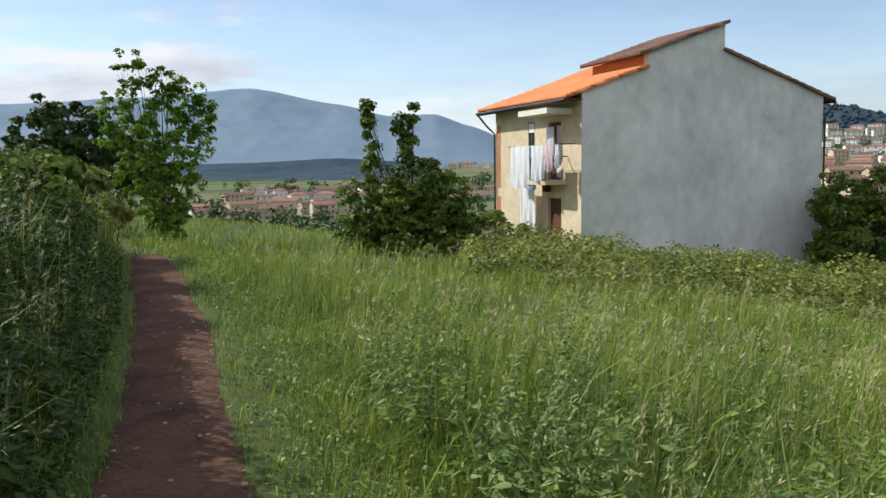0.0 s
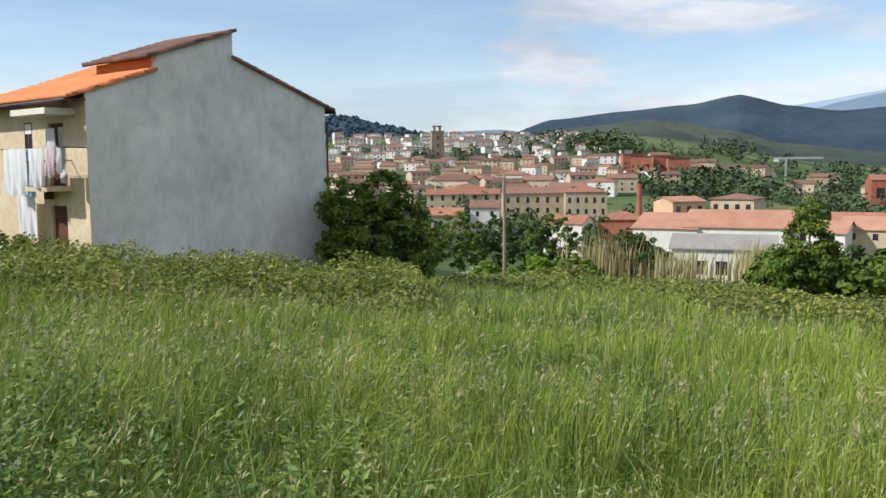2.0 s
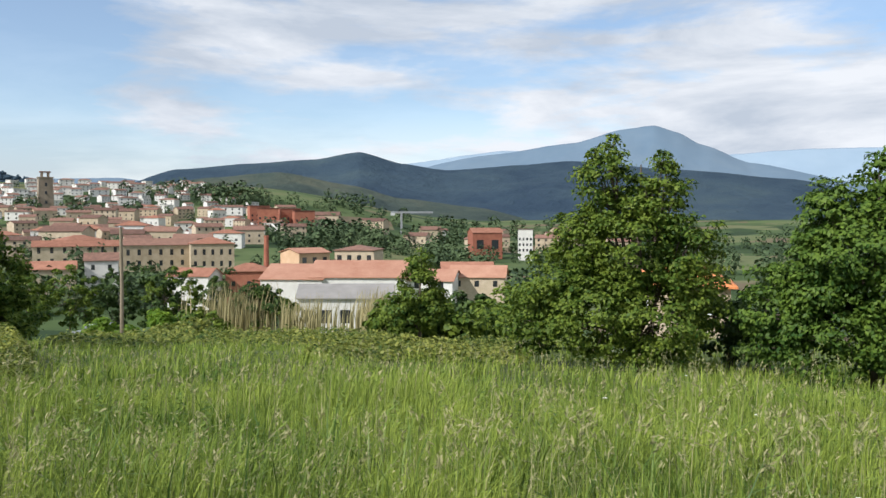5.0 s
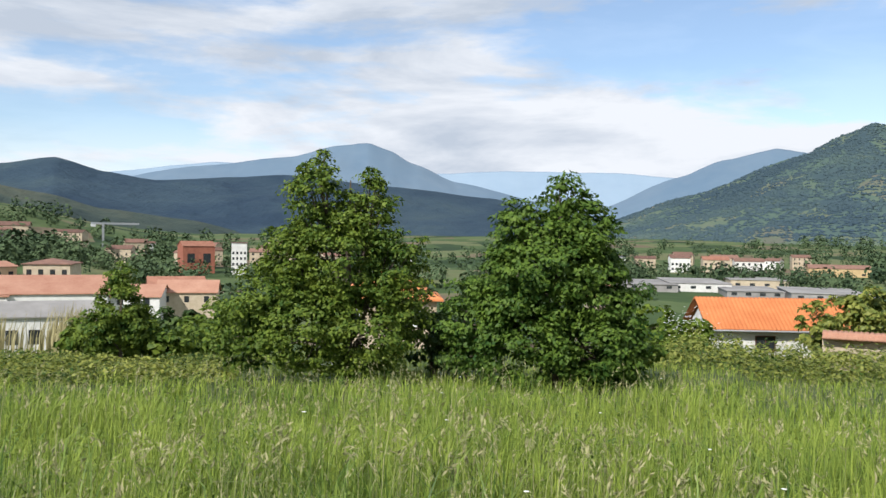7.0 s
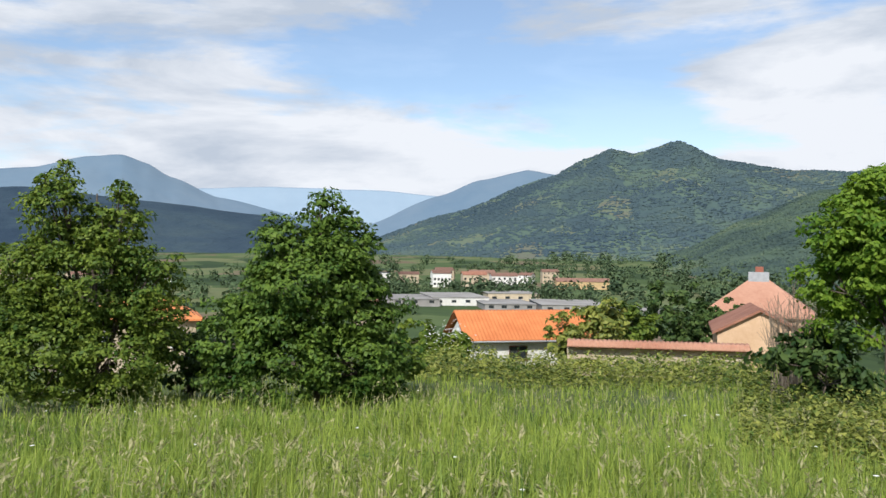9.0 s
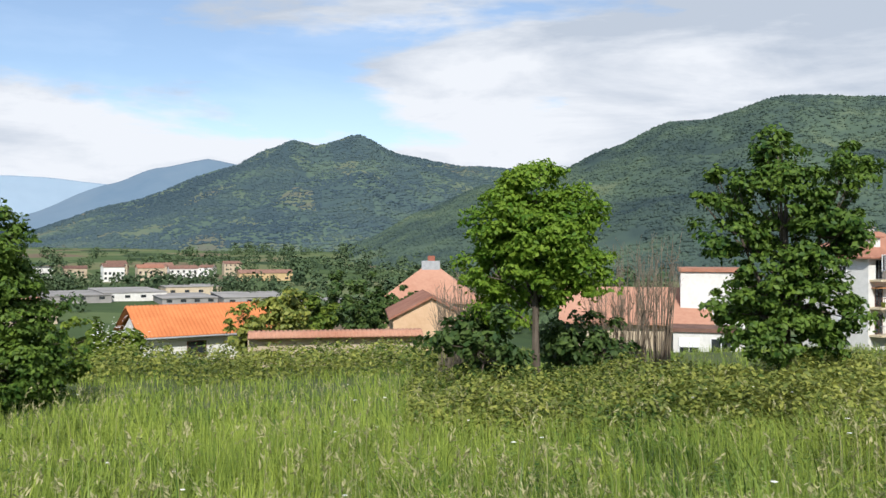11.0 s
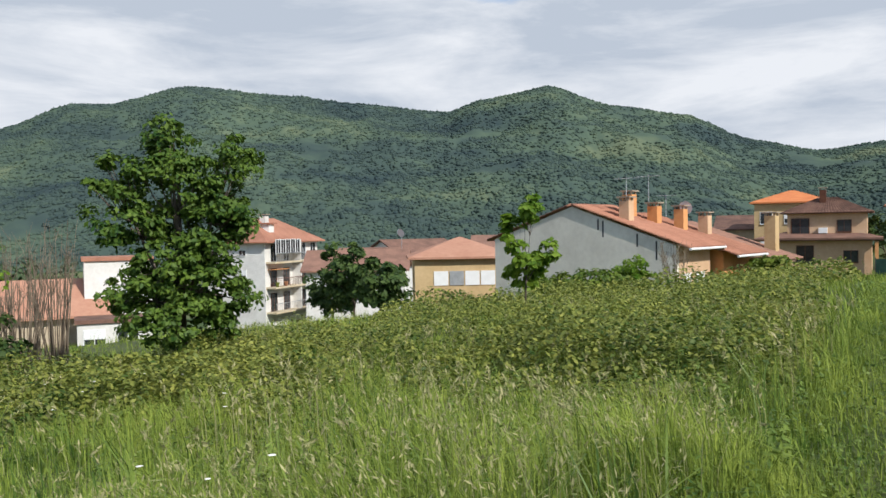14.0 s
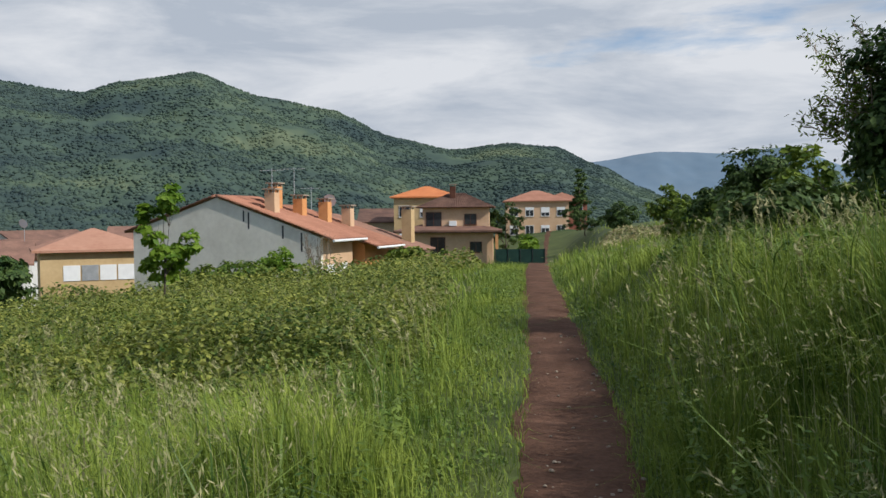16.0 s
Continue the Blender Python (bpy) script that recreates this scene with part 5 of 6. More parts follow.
far_block("low cream wing with a long brown roof", 28.6, 345, 30, 11, 7.4, "gable", 2.0, "beige_wall", "tile_red", 152, LW, -16.0, "long_building", "building")
far_block("white gabled house in front of the long building", 30.0, 270, 9, 9, 6.5, "gable", 2.0, "white_wall", "tile_brown", 148, (("y+", 0.8, 2, 1.0, 1.5), ("y+", 3.8, 2, 1.0, 1.5)), -17.0)
far_block("low terracotta-roofed house in the valley", 27.0, 265, 14, 9, 4.5, "gable", 2.0, "beige_wall", "tile_red", 150, R2[:1], -17.0)
far_block("small tiled house behind the row of trees", 35.6, 230, 11, 9, 4.5, "gable", 1.8, "white_wall", "tile_red", 120, R2[:1], -17.5)
far_block("tiled roofs beside a brick chimney", 39.0, 235, 12, 10, 4.8, "hip", 1.8, "red_wall", "tile_red", 140, R2[:1], -17.0)
cx, cy = polar(40.1, 240)
chm = empty("brick_chimney", pose(cx, cy, -18), "slim old brick factory chimney", "chimney")
part("shaft", rod([(0, 0, 0), (0, 0, 14.5)], [0.95, 0.6], 10), M["red_wall"], chm)
part("rim", rod([(0, 0, 14.5), (0, 0, 15.0)], [0.75, 0.75], 10), M["red_wall"], chm)
# salmon-roofed complex and the long pale shed below it
far_block("salmon apartment building with white loggias", 42.6, 232, 9, 11, 9.4, "gable", 1.1, "peach_wall", "tile_salmon", 165, (("y+", 1.0, 3, 1.2, 1.5), ("y+", 4.0, 3, 1.2, 1.5), ("y+", 6.8, 3, 1.2, 1.5)), -16.8, "apartment_block", "apartment block")
far_block("cream apartment building with balconies and brown roof", 46.2, 240, 11, 12, 9.8, "hip", 1.2, "beige_wall", "tile_brown", 120, (("y+", 1.0, 4, 1.2, 1.5), ("y+", 4.0, 4, 1.2, 1.5), ("y+", 7.0, 4, 1.2, 1.5)), -16.8, "apartment_block", "apartment block")
far_block("broad hall with a salmon tiled roof", 46.4, 188, 20, 19, 4.0, "gable", 3.0, "white_wall", "tile_salmon", 128, (), -14.6, "hall", "hall")
far_block("low hall with a faded salmon roof", 42.4, 190, 13, 20, 3.6, "gable", 2.6, "white_wall", "tile_salmon", 125, (), -14.6, "hall", "hall")
far_block("long pale shed with grey roof and big windows", 45.4, 128, 13.5, 9, 4.6, "gable", 1.6, "white_wall", "grey_roof", 131, (("y+", 1.0, 5, 1.5, 1.9),), -14.4, "shed", "shed")
far_block("white gabled shed with an orange roof", 51.2, 185, 10, 12, 2.6, "gable", 2.0, "white_wall", "tile_salmon", 118, (("y+", 1.0, 2, 1.2, 1.4),), -14.0, "shed", "shed")
far_block("orange-roofed house beside the shed", 54.2, 190, 12, 9, 3.0, "gable", 2.2, "beige_wall", "tile_salmon", 120, R2[:1], -14.0)
far_block("house with a tiled porch in the valley", 53.4, 205, 12, 9, 4.4, "gable", 1.8, "white_wall", "tile_red", 130, R2[:1], -15.0)
far_block("brick-red building with round-topped windows", 54.6, 480, 17, 12, 11, "gable", 2.5, "red_wall", "tile_red", 140, (("y+", 2.0, 2, 4.0, 5.0),), -17.0, "brick_building", "building")
far_block("pale apartment house beside the red building", 57.3, 470, 8, 9, 13, "flat", 0.3, "white_wall", "tile_brown", None, R3, -17.0, "apartment_block", "apartment block")
# works and warehouses on the valley floor
for b, d, w, dep, h, rf, wl_, lab in ((83.4, 402, 30, 46, 2.6, "grey_roof", "grey_roof", "broad grey-roofed warehouse on the valley floor"), (87.0, 415, 26, 50, 3.2, "grey_roof", "white_wall", "broad grey-roofed warehouse on the valley floor"), (90.4, 385, 22, 40, 2.6, "grey_roof", "grey_roof", "low grey warehouse between hedges"), (90.8, 440, 26, 30, 3.6, "grey_roof", "beige_wall", "pale-roofed warehouse on the valley floor"), (94.6, 385, 28, 46, 3.0, "grey_roof", "grey_roof", "pale warehouse with a grey roof"), (98.5, 360, 22, 40, 3.0, "grey_roof", "grey_roof", "pale warehouse with a grey roof"), (81.6, 300, 14, 10, 3.4, "tile_red", "beige_wall", "low beige works building with a red roof"), (80.6, 345, 18, 14, 3.0, "tile_salmon", "white_wall", "low white works building with a faded roof"), (81.5, 620, 26, 16, 7, "metal_dark", "white_wall", "dark-fronted factory hall below the hills"), (95.6, 560, 34, 12, 5, "tile_brown", "ochre_wall", "long ochre building on the valley road"), (86.2, 560, 12, 12, 9, "tile_brown", "white_wall", "white apartment house in the valley"), (88.4, 575, 16, 11, 8, "tile_red", "beige_wall", "beige apartment house in the valley"), (90.4, 590, 18, 11, 7, "tile_brown", "white_wall", "white apartment house with a brown roof in the valley")):
    far_block(lab, b, d, w, dep, h, "flat" if "roof" in rf or "metal" in rf or "pale" in rf else "gable", 2.0, wl_, rf, 180 - b + 9, (("y+", 1.0, 4, 2.2, 1.2),) if h < 6 else (("y+", 1.4, 5, 1.4, 1.5), ("y+", 4.4, 5, 1.4, 1.5)), name="works_building", cat="building")

# tower crane over the town
kx, ky = polar(49.0, 640)
crane = empty("tower_crane", pose(kx, ky, land1(kx, ky), 0, 0, 140), "pale tower crane above the rooftops", "crane")
part("mast", box(-0.7, 0.7, -0.7, 0.7, 0, 17), M["metal_grey"], crane)
part("jib", box(-24, 8, -0.6, 0.6, 17, 18.4), M["metal_grey"], crane)
part("counterweight", box(5, 8, -0.8, 0.8, 15.4, 17), M["cement"], crane)


def car(x, y, rz, label, mat):
    """A small parked van: body with a sloped bonnet, windows, wheels."""
    th = empty("parked_car", pose(x, y, land1(x, y), 0, 0, rz), label, "car")
    part("body", prism([(-2.1, 0.3), (2.1, 0.3), (2.15, 0.9), (1.2, 1.05), (0.6, 1.6), (-1.7, 1.65), (-2.1, 1.0)], -0.85, 0.85), M[mat], th)
    part("windows", prism([(-1.6, 1.08), (1.05, 1.08), (0.55, 1.52), (-1.55, 1.55)], -0.87, 0.87), M["dark_glass"], th)
    for wx in (-1.3, 1.35):
        for wy in (-0.75, 0.75):
            w_ = part("wheel", rod([(wx, wy - 0.12, 0.32), (wx, wy + 0.12, 0.32)], [0.32, 0.32], 14), M["metal_dark"], th)
            part("rim", rod([(wx, wy - 0.13, 0.32), (wx, wy + 0.13, 0.32)], [0.18, 0.18], 10), M["metal_grey"], w_)
    return th


car(*polar(29.6, 92), 150, "silver car parked below the meadow under trees", "metal_grey")
car(*polar(35.6, 84), 140, "white van parked between bushes below the meadow", "white_paint")
car(*polar(34.6, 86), 120, "white car parked beside a van below the meadow", "white_paint")


# ---- more trees ----
def shrub(b, d, h, r, mat="leaf", count=5000, leaf=0.14, label="leafy green tree at the meadow's edge", seed=1, clump=0.45, trunk=0.1, fork=0.2, name="tree", cat="tree"):
    x, y = polar(b, d)
    q = random.Random(seed)
    lob = [(0, 0, h * 0.55, r, h * 0.42)]
    for k in range(4):
        a = q.uniform(0, 6.28)
        lob.append((math.cos(a) * r * 0.6, math.sin(a) * r * 0.6, h * q.uniform(0.3, 0.72), r * q.uniform(0.45, 0.7), h * q.uniform(0.18, 0.28)))
    return tree(name, label, x, y, h, lob, count, leaf, M[mat], trunk, clump, fork, category=cat, seed=seed)


for k, (b, d, h, r, mt) in enumerate(((28.2, 100, 9.4, 3.0, "leaf"), (31.0, 104, 9.2, 3.2, "leaf_dark"), (33.0, 100, 9.6, 3.4, "leaf_dark"), (34.6, 98, 8.6, 2.8, "leaf"), (25.8, 96, 7.6, 2.6, "leaf"), (37.8, 96, 8.6, 2.8, "leaf_dark"), (33.6, 76, 2.6, 1.6, "leaf_bright"), (36.0, 72, 2.8, 2.0, "leaf"), (39.6, 74, 5.2, 1.9, "leaf_dark"), (41.0, 80, 5.0, 1.7, "leaf"), (30.6, 72, 2.0, 1.6, "leaf_bright"), (35.0, 66, 1.8, 2.2, "bramble"),
                                       (50.2, 64, 3.6, 2.4, "leaf"), (53.6, 62, 3.8, 2.6, "leaf_dark"), (56.4, 58, 3.8, 2.4, "leaf"), (52.4, 46, 1.9, 1.5, "leaf"), (55.0, 50, 2.2, 1.7, "leaf"), (58.2, 36, 3.0, 1.4, "leaf"), (48.6, 48, 2.4, 1.4, "leaf"), (70.2, 28, 2.9, 1.5, "leaf_dark"), (72.4, 27, 2.7, 1.4, "leaf_dark"), (82.3, 30, 2.2, 1.3, "leaf"), (86.4, 50.5, 2.6, 1.3, "leaf"), (84.0, 60, 3.6, 2.0, "leaf"),
                                       (97.2, 54, 5.2, 1.9, "bramble"), (98.6, 58, 4.8, 1.6, "leaf"), (101.6, 72, 8.0, 2.9, "leaf_dark"), (103.4, 70, 5.5, 2.4, "leaf_dark"), (104.8, 74, 6.0, 2.0, "leaf_dark"), (94.4, 57, 4.0, 1.2, "bramble"),
                                       (109.5, 22, 2.7, 1.2, "leaf_dark"), (116.5, 24, 2.2, 1.2, "leaf_dark"), (139.6, 58, 5.6, 2.0, "leaf_dark"), (138.2, 62, 4.6, 1.7, "leaf_dark"), (141.4, 46, 3.4, 1.3, "leaf_dark"),
                                       (155.8, 40, 1.7, 1.3, "leaf"), (153.4, 40, 1.6, 1.5, "leaf"), (158.0, 41, 2.3, 0.8, "leaf_bright"), (166.2, 52, 2.3, 1.2, "leaf"), (173.0, 98, 6.5, 2.0, "leaf_dark"), (174.6, 80, 3.0, 0.9, "leaf_bright"), (167.0, 110, 6.5, 2.6, "leaf_dark"))):
    shrub(b, d, h, r, mt, int(1400 + 500 * r * r * (1.4 if d < 60 else 0.7)), 0.12 if d < 45 else 0.21, seed=100 + k, clump=0.34 if d < 45 else 0.5)
# dark conifer on the ridge behind the villa, and garden shrubs on the upper slope
tree("tree", "dark pointed conifer behind the houses", 5.2, -140, 10, [(0, 0, 4, 1.9, 2.5), (0, 0, 6.6, 1.3, 2.0), (0, 0, 8.6, 0.7, 1.5)], 4000, 0.22, M["leaf_dark"], 0.16, 0.5, 0.3, seed=61)
tree("tree", "dense dark broadleaf tree on the upper bank", -4.6, -27.8, 3.4, [(0, 0, 1.6, 1.5, 1.2), (0.5, 0.2, 2.3, 0.8, 0.8), (-1.4, 0, 1.2, 1.2, 1.0), (1.5, 0, 1.0, 0.8, 0.8)], 18000, 0.08, M["leaf_dark"], 0.12, 0.32, 0.2, seed=62)
tree("tree", "elder bush with flat white flower heads over the path", -4.0, -11.6, 4.0, [(0, 0, 1.9, 1.2, 1.3), (0.5, 0.4, 1.4, 0.8, 1.0), (-0.6, 0.3, 2.4, 0.9, 1.0), (-1.4, 0.2, 1.9, 1.2, 1.3), (0.2, 0.1, 2.3, 0.8, 0.9)], 40000, 0.06, M["leaf_dark"], 0.08, 0.26, 0.2, seed=63)
for k, (b, d, h, r) in enumerate(((180.6, 62, 2.2, 1.3), (183.6, 48, 2.4, 1.2), (186.0, 44, 2.2, 1.4), (185.4, 36, 1.6, 1.2), (178.2, 90, 3.2, 2.0), (192.5, 24, 2.6, 1.5), (190.0, 20, 1.6, 1.2))):
    shrub(b, d, h, r, "leaf" if k % 2 else "leaf_dark", 3500, 0.12, "shrub on the upper slope above the path", 200 + k, 0.32, 0.06, name="shrub", cat="shrub")
tree("tree", "young walnut sapling with broad pale leaves", 13.4, -24.2, 3.6, [(0, 0, 1.6, 0.6, 0.8), (0.3, 0.2, 2.5, 0.45, 0.7), (-0.2, 0, 3.2, 0.25, 0.5), (-0.5, -0.2, 1.9, 0.4, 0.4)], 2200, 0.14, M["leaf_bright"], 0.035, 0.24, 0.3, seed=64)
# wood beyond the path's bend
for k, (b, d, h, r) in enumerate(((-29.2, 72, 8.0, 2.6), (-27.4, 74, 10.2, 2.9), (-25.8, 72, 9.6, 2.7), (-24.4, 76, 8.4, 2.5), (-31.6, 60, 3.0, 2.0), (-28.4, 78, 7.4, 2.2), (-26.6, 80, 8.2, 2.4), (-33.5, 40, 1.6, 1.6))):
    shrub(b, d, h, r, "leaf_dark", 4000, 0.26, "dark tall tree in the wood beyond the bend", 300 + k, 0.55, 0.18, 0.4)
for k, (b, d, h, r) in enumerate(((-28.0, 17, 0.8, 0.9), (-30.0, 14, 0.8, 0.8), (-26.0, 24, 1.0, 1.1), (-31.4, 11, 0.8, 0.7), (-26.4, 30, 1.2, 1.3), (-2.0, 30, 1.6, 1.4), (0.5, 26, 1.2, 0.9))):
    shrub(b, d, h, r, "leaf" if k % 2 else "bramble", 4500, 0.085, "low leafy shrub on the bank beside the path", 320 + k, 0.22, 0.04, name="shrub", cat="shrub")


# ---- stuff: woods, brambles, ferns, weeds ----
bm = bmesh.new()
bmesh.ops.create_icosphere(bm, subdivisions=1, radius=1.0)
ICO_V = np.array([v.co[:] for v in bm.verts])
ICO_F = np.array([[v.index for v in f.verts] for f in bm.faces])
bm.free()


OCT_V = np.array([(1, 0, 0), (-0.5, 0.87, 0), (-0.5, -0.87, 0), (0, 0, 1.0), (0, 0, -0.6)])
OCT_F = np.array([(0, 1, 3), (1, 2, 3), (2, 0, 3), (1, 0, 4), (2, 1, 4), (0, 2, 4)])


def crowns(name, label, c, r, mat, tallness=0.9, base=None):
    """Many far crowns in one mesh, each an uneven lump."""
    n = len(c)
    bv, bf = base or (ICO_V, ICO_F)
    bump = rng.uniform(0.7, 1.25, (n, len(bv), 1))
    V = c[:, None, :] + bv[None] * bump * (r[:, None] * np.array([1, 1, tallness]))[:, None, :]
    F = bf[None] + (len(bv) * np.arange(n))[:, None, None]
    return tagged(fast(name, V, tris=F.reshape(-1, 3), mat=mat, smooth=True), label, "woods", kind="stuff")


def on_hill(H, n, k0=0.03, k1=1.02):
    """Points spread evenly over a hill's slope."""
    X, Y, Z, K = H
    i = rng.uniform(0, 1, n) ** 0.8 * (X.shape[0] - 2)
    j = rng.uniform(0, X.shape[1] - 2, n)
    i0, j0 = i.astype(int), j.astype(int)
    fi, fj = i - i0, j - j0
    P = np.stack([X, Y, Z], -1)
    p = (P[i0, j0] * ((1 - fi) * (1 - fj))[:, None] + P[i0 + 1, j0] * (fi * (1 - fj))[:, None] + P[i0, j0 + 1] * ((1 - fi) * fj)[:, None] + P[i0 + 1, j0 + 1] * (fi * fj)[:, None])
    k = K[i0, j0]
    return p[(k > k0) & (k < k1)]


p = on_hill(WOODED, 62000)
clear = wave(p[:, 0], p[:, 1], 60, 5.0) + 0.4 * wave(p[:, 0], p[:, 1], 22, 6.0) > -0.80
p = p[clear]
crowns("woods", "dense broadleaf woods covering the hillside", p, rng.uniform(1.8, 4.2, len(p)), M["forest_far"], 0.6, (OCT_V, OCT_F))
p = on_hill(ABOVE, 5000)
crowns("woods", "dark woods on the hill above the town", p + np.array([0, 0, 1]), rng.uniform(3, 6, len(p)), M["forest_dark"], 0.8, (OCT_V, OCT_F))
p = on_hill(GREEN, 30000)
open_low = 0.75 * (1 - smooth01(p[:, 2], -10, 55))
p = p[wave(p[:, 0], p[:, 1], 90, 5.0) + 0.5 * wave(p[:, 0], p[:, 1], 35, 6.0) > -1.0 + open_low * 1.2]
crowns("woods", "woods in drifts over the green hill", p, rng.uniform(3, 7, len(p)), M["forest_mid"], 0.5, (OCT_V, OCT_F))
# hedges and copses on the valley floor and between the houses
def copse(spots, label):
    cs, rs, ways = [], [], []
    for b, d, n, sb, sd, size in spots:
        n = int(n * 0.75)
        bb_ = b + rng.normal(0, sb, n)
        dd_ = np.maximum(d + np.clip(rng.normal(0, sd, n), -1.5 * sd, 1.5 * sd), 230)
        x, y = dd_ * np.sin(np.radians(bb_)), dd_ * np.cos(np.radians(bb_))
        r = size * rng.uniform(0.6, 1.3, n)
        for q in range(64):
            u = rng.normal(0, 1, (n, 3))
            u /= np.linalg.norm(u, axis=1)[:, None]
            lump = 1 + 0.25 * np.sin(u[:, 0] * 5 + r * 9) * np.cos(u[:, 2] * 5 + r * 5)
            cs.append(np.stack([x, y, land(x, y) + r * 0.75], 1) + u * (r * 0.78 * lump * rng.uniform(0.75, 1.05, n))[:, None] * np.array([0.85, 0.85, 1.05]))
            rs.append(r * 0.26)
            ways.append(u * 1.3)
    return tagged(leaves("copse", np.concatenate(cs), np.concatenate(rs), M["copse"], long=1.3, facing=np.concatenate(ways)), label, "woods", kind="stuff")


copse([(22, 790, 26, 2.6, 60, 3.6), (29, 780, 30, 4, 80, 3.6), (35, 700, 30, 3, 60, 4), (24, 480, 24, 2.5, 60, 4), (31, 400, 24, 4, 40, 4), (26, 280, 40, 3.5, 40, 4.5), (34, 265, 36, 4, 20, 4), (21, 330, 30, 1.6, 50, 5), (44.5, 520, 60, 1.8, 25, 7), (42.5, 420, 30, 1.2, 25, 5.5), (47.5, 480, 40, 1.8, 30, 6), (51, 430, 40, 2, 40, 5), (41.5, 300, 18, 0.8, 20, 4.5), (38.6, 760, 50, 2.4, 30, 8), (34.5, 820, 30, 1.5, 40, 7), (26.2, 705, 8, 0.5, 8, 6), (28.2, 690, 8, 0.4, 10, 7), (31.8, 640, 6, 0.3, 5, 7), (24, 600, 20, 3, 120, 4.5), (33, 520, 22, 4, 120, 4), (56, 650, 70, 5, 120, 6), (52, 800, 60, 5, 120, 8), (60, 420, 50, 4, 90, 5), (66, 500, 60, 5, 130, 6), (73, 560, 60, 5, 150, 6)], "green copses between the houses of the town")
copse([(84, 470, 40, 1.8, 15, 4.5), (90.5, 470, 60, 2.6, 18, 5), (95, 440, 24, 1.2, 30, 5), (82, 330, 10, 1, 30, 3.5), (97.5, 300, 20, 1.5, 60, 5), (87, 760, 30, 5, 40, 6), (93, 830, 30, 5, 40, 6), (100, 700, 90, 4, 140, 6), (80, 640, 40, 4, 120, 6), (104, 520, 60, 4, 140, 6), (112, 420, 90, 6, 120, 6), (122, 330, 60, 6, 70, 5), (88, 1050, 30, 6, 50, 7), (99, 1100, 60, 5, 90, 8), (140, 330, 60, 8, 80, 5), (158, 300, 60, 8, 70, 5), (172, 330, 30, 4, 70, 5)], "green hedges and copses on the valley floor")
copse([(-14, 660, 70, 6, 100, 5), (-4, 760, 60, 3, 120, 5), (-24, 420, 40, 3, 70, 6), (-6, 340, 40, 6, 35, 4), (-16, 350, 40, 4, 40, 4.5), (-10, 480, 40, 6, 60, 4), (-8, 620, 40, 5, 60, 4)], "dark copses round the houses below the mountain")


def thicket(name, label, b0, b1, d0, d1, n, leaf, height, mat, seed, edge=1.0, gap=-0.55, inner=None):
    """A tangle of low leaves heaped into mounds."""
    b = rng.uniform(b0, b1, n)
    d = np.sqrt(rng.uniform(d0 * d0, d1 * d1, n)) if d1 / d0 < 2 else np.exp(rng.uniform(np.log(d0), np.log(d1), n))
    x, y = d * np.sin(np.radians(b)), d * np.cos(np.radians(b))
    heap = 0.62 + 0.38 * wave(x, y, 1.3, seed) + 0.3 * wave(x, y, 0.45, seed + 1)
    cover_ = 0.3 + wave(x, y, 3.4, seed + 2) * 0.7
    rim = smooth01(b, b0, b0 + 2.5) * (1 - smooth01(b, b1 - 2.5, b1)) * smooth01(d, d0, d0 + (d1 - d0) * 0.22) * (1 - smooth01(d, d1 - (d1 - d0) * 0.2, d1))
    off = smooth01(np.abs(path_side(x, y)), 1.0, 2.2)
    top = height * np.clip(heap, 0.15, 1.5) * np.clip(rim * 1.4, 0, 1) * off
    ok = (cover_ > gap) & (top > 0.10)
    x, y, top = x[ok], y[ok], top[ok]
    z = land(x, y) + top * rng.uniform(0, 1, len(x)) ** 0.35
    return tagged(leaves(name, np.stack([x, y, z], 1), leaf, mat, flat=1.1), label, "brambles", kind="stuff")


thicket("brambles", "mounds of bramble below the house wall", -4, 27, 15, 29, 62000, 0.062, 1.15, M["bramble"], 1.0)
thicket("brambles", "low reddish bramble patch in the meadow", 42, 58, 24, 36, 12000, 0.09, 0.7, M["bramble"], 2.0)
thicket("brambles", "low bramble mounds at the meadow's edge", 26, 50, 40, 62, 12000, 0.13, 0.9, M["bramble"], 3.0)
thicket("brambles", "bramble bank at the meadow's foot", 84, 112, 34, 50, 22000, 0.11, 1.5, M["bramble"], 4.0)
thicket("brambles", "wide heaps of bramble below the path", 104, 140, 12, 26, 60000, 0.058, 0.9, M["bramble"], 5.0)
thicket("brambles", "wide heaps of bramble beside the path", 128, 170, 8, 30, 90000, 0.048, 0.9, M["bramble"], 6.0, gap=-0.9)
thicket("brambles", "brambles at the foot of the terraced houses", 140, 172, 28, 42, 14000, 0.10, 1.1, M["bramble"], 7.0)
thicket("brambles", "brambles and weeds on the bank above the path", -42, -24, 6, 24, 36000, 0.05, 1.1, M["leaf"], 8.0)
thicket("bracken", "light green bracken on the bank above the path", 181, 205, 6, 16, 26000, 0.045, 0.6, M["weed"], 9.0)
thicket("brambles", "dry orange-brown growth on garden terraces", 178, 190, 34, 56, 5000, 0.10, 0.5, M["dry_grass"], 10.0)
# the bank's hedge is continued out of view, uphill, added to shade the path
hn = 30000
hy = rng.uniform(-16, 16, hn)
hv = rng.uniform(2.0, 4.2, hn)
hx = np.interp(hy, PATH_Y, PATH_X) - hv
keep = (np.degrees(np.arctan2(hx, hy)) < -33) | (np.degrees(np.arctan2(hx, hy)) > 0)
hx, hy, hv = hx[keep], hy[keep], hv[keep]
hb = np.degrees(np.arctan2(hx, hy)) % 360
hx, hy = hx[(hb > 205) & (hb < 327)], hy[(hb > 205) & (hb < 327)]
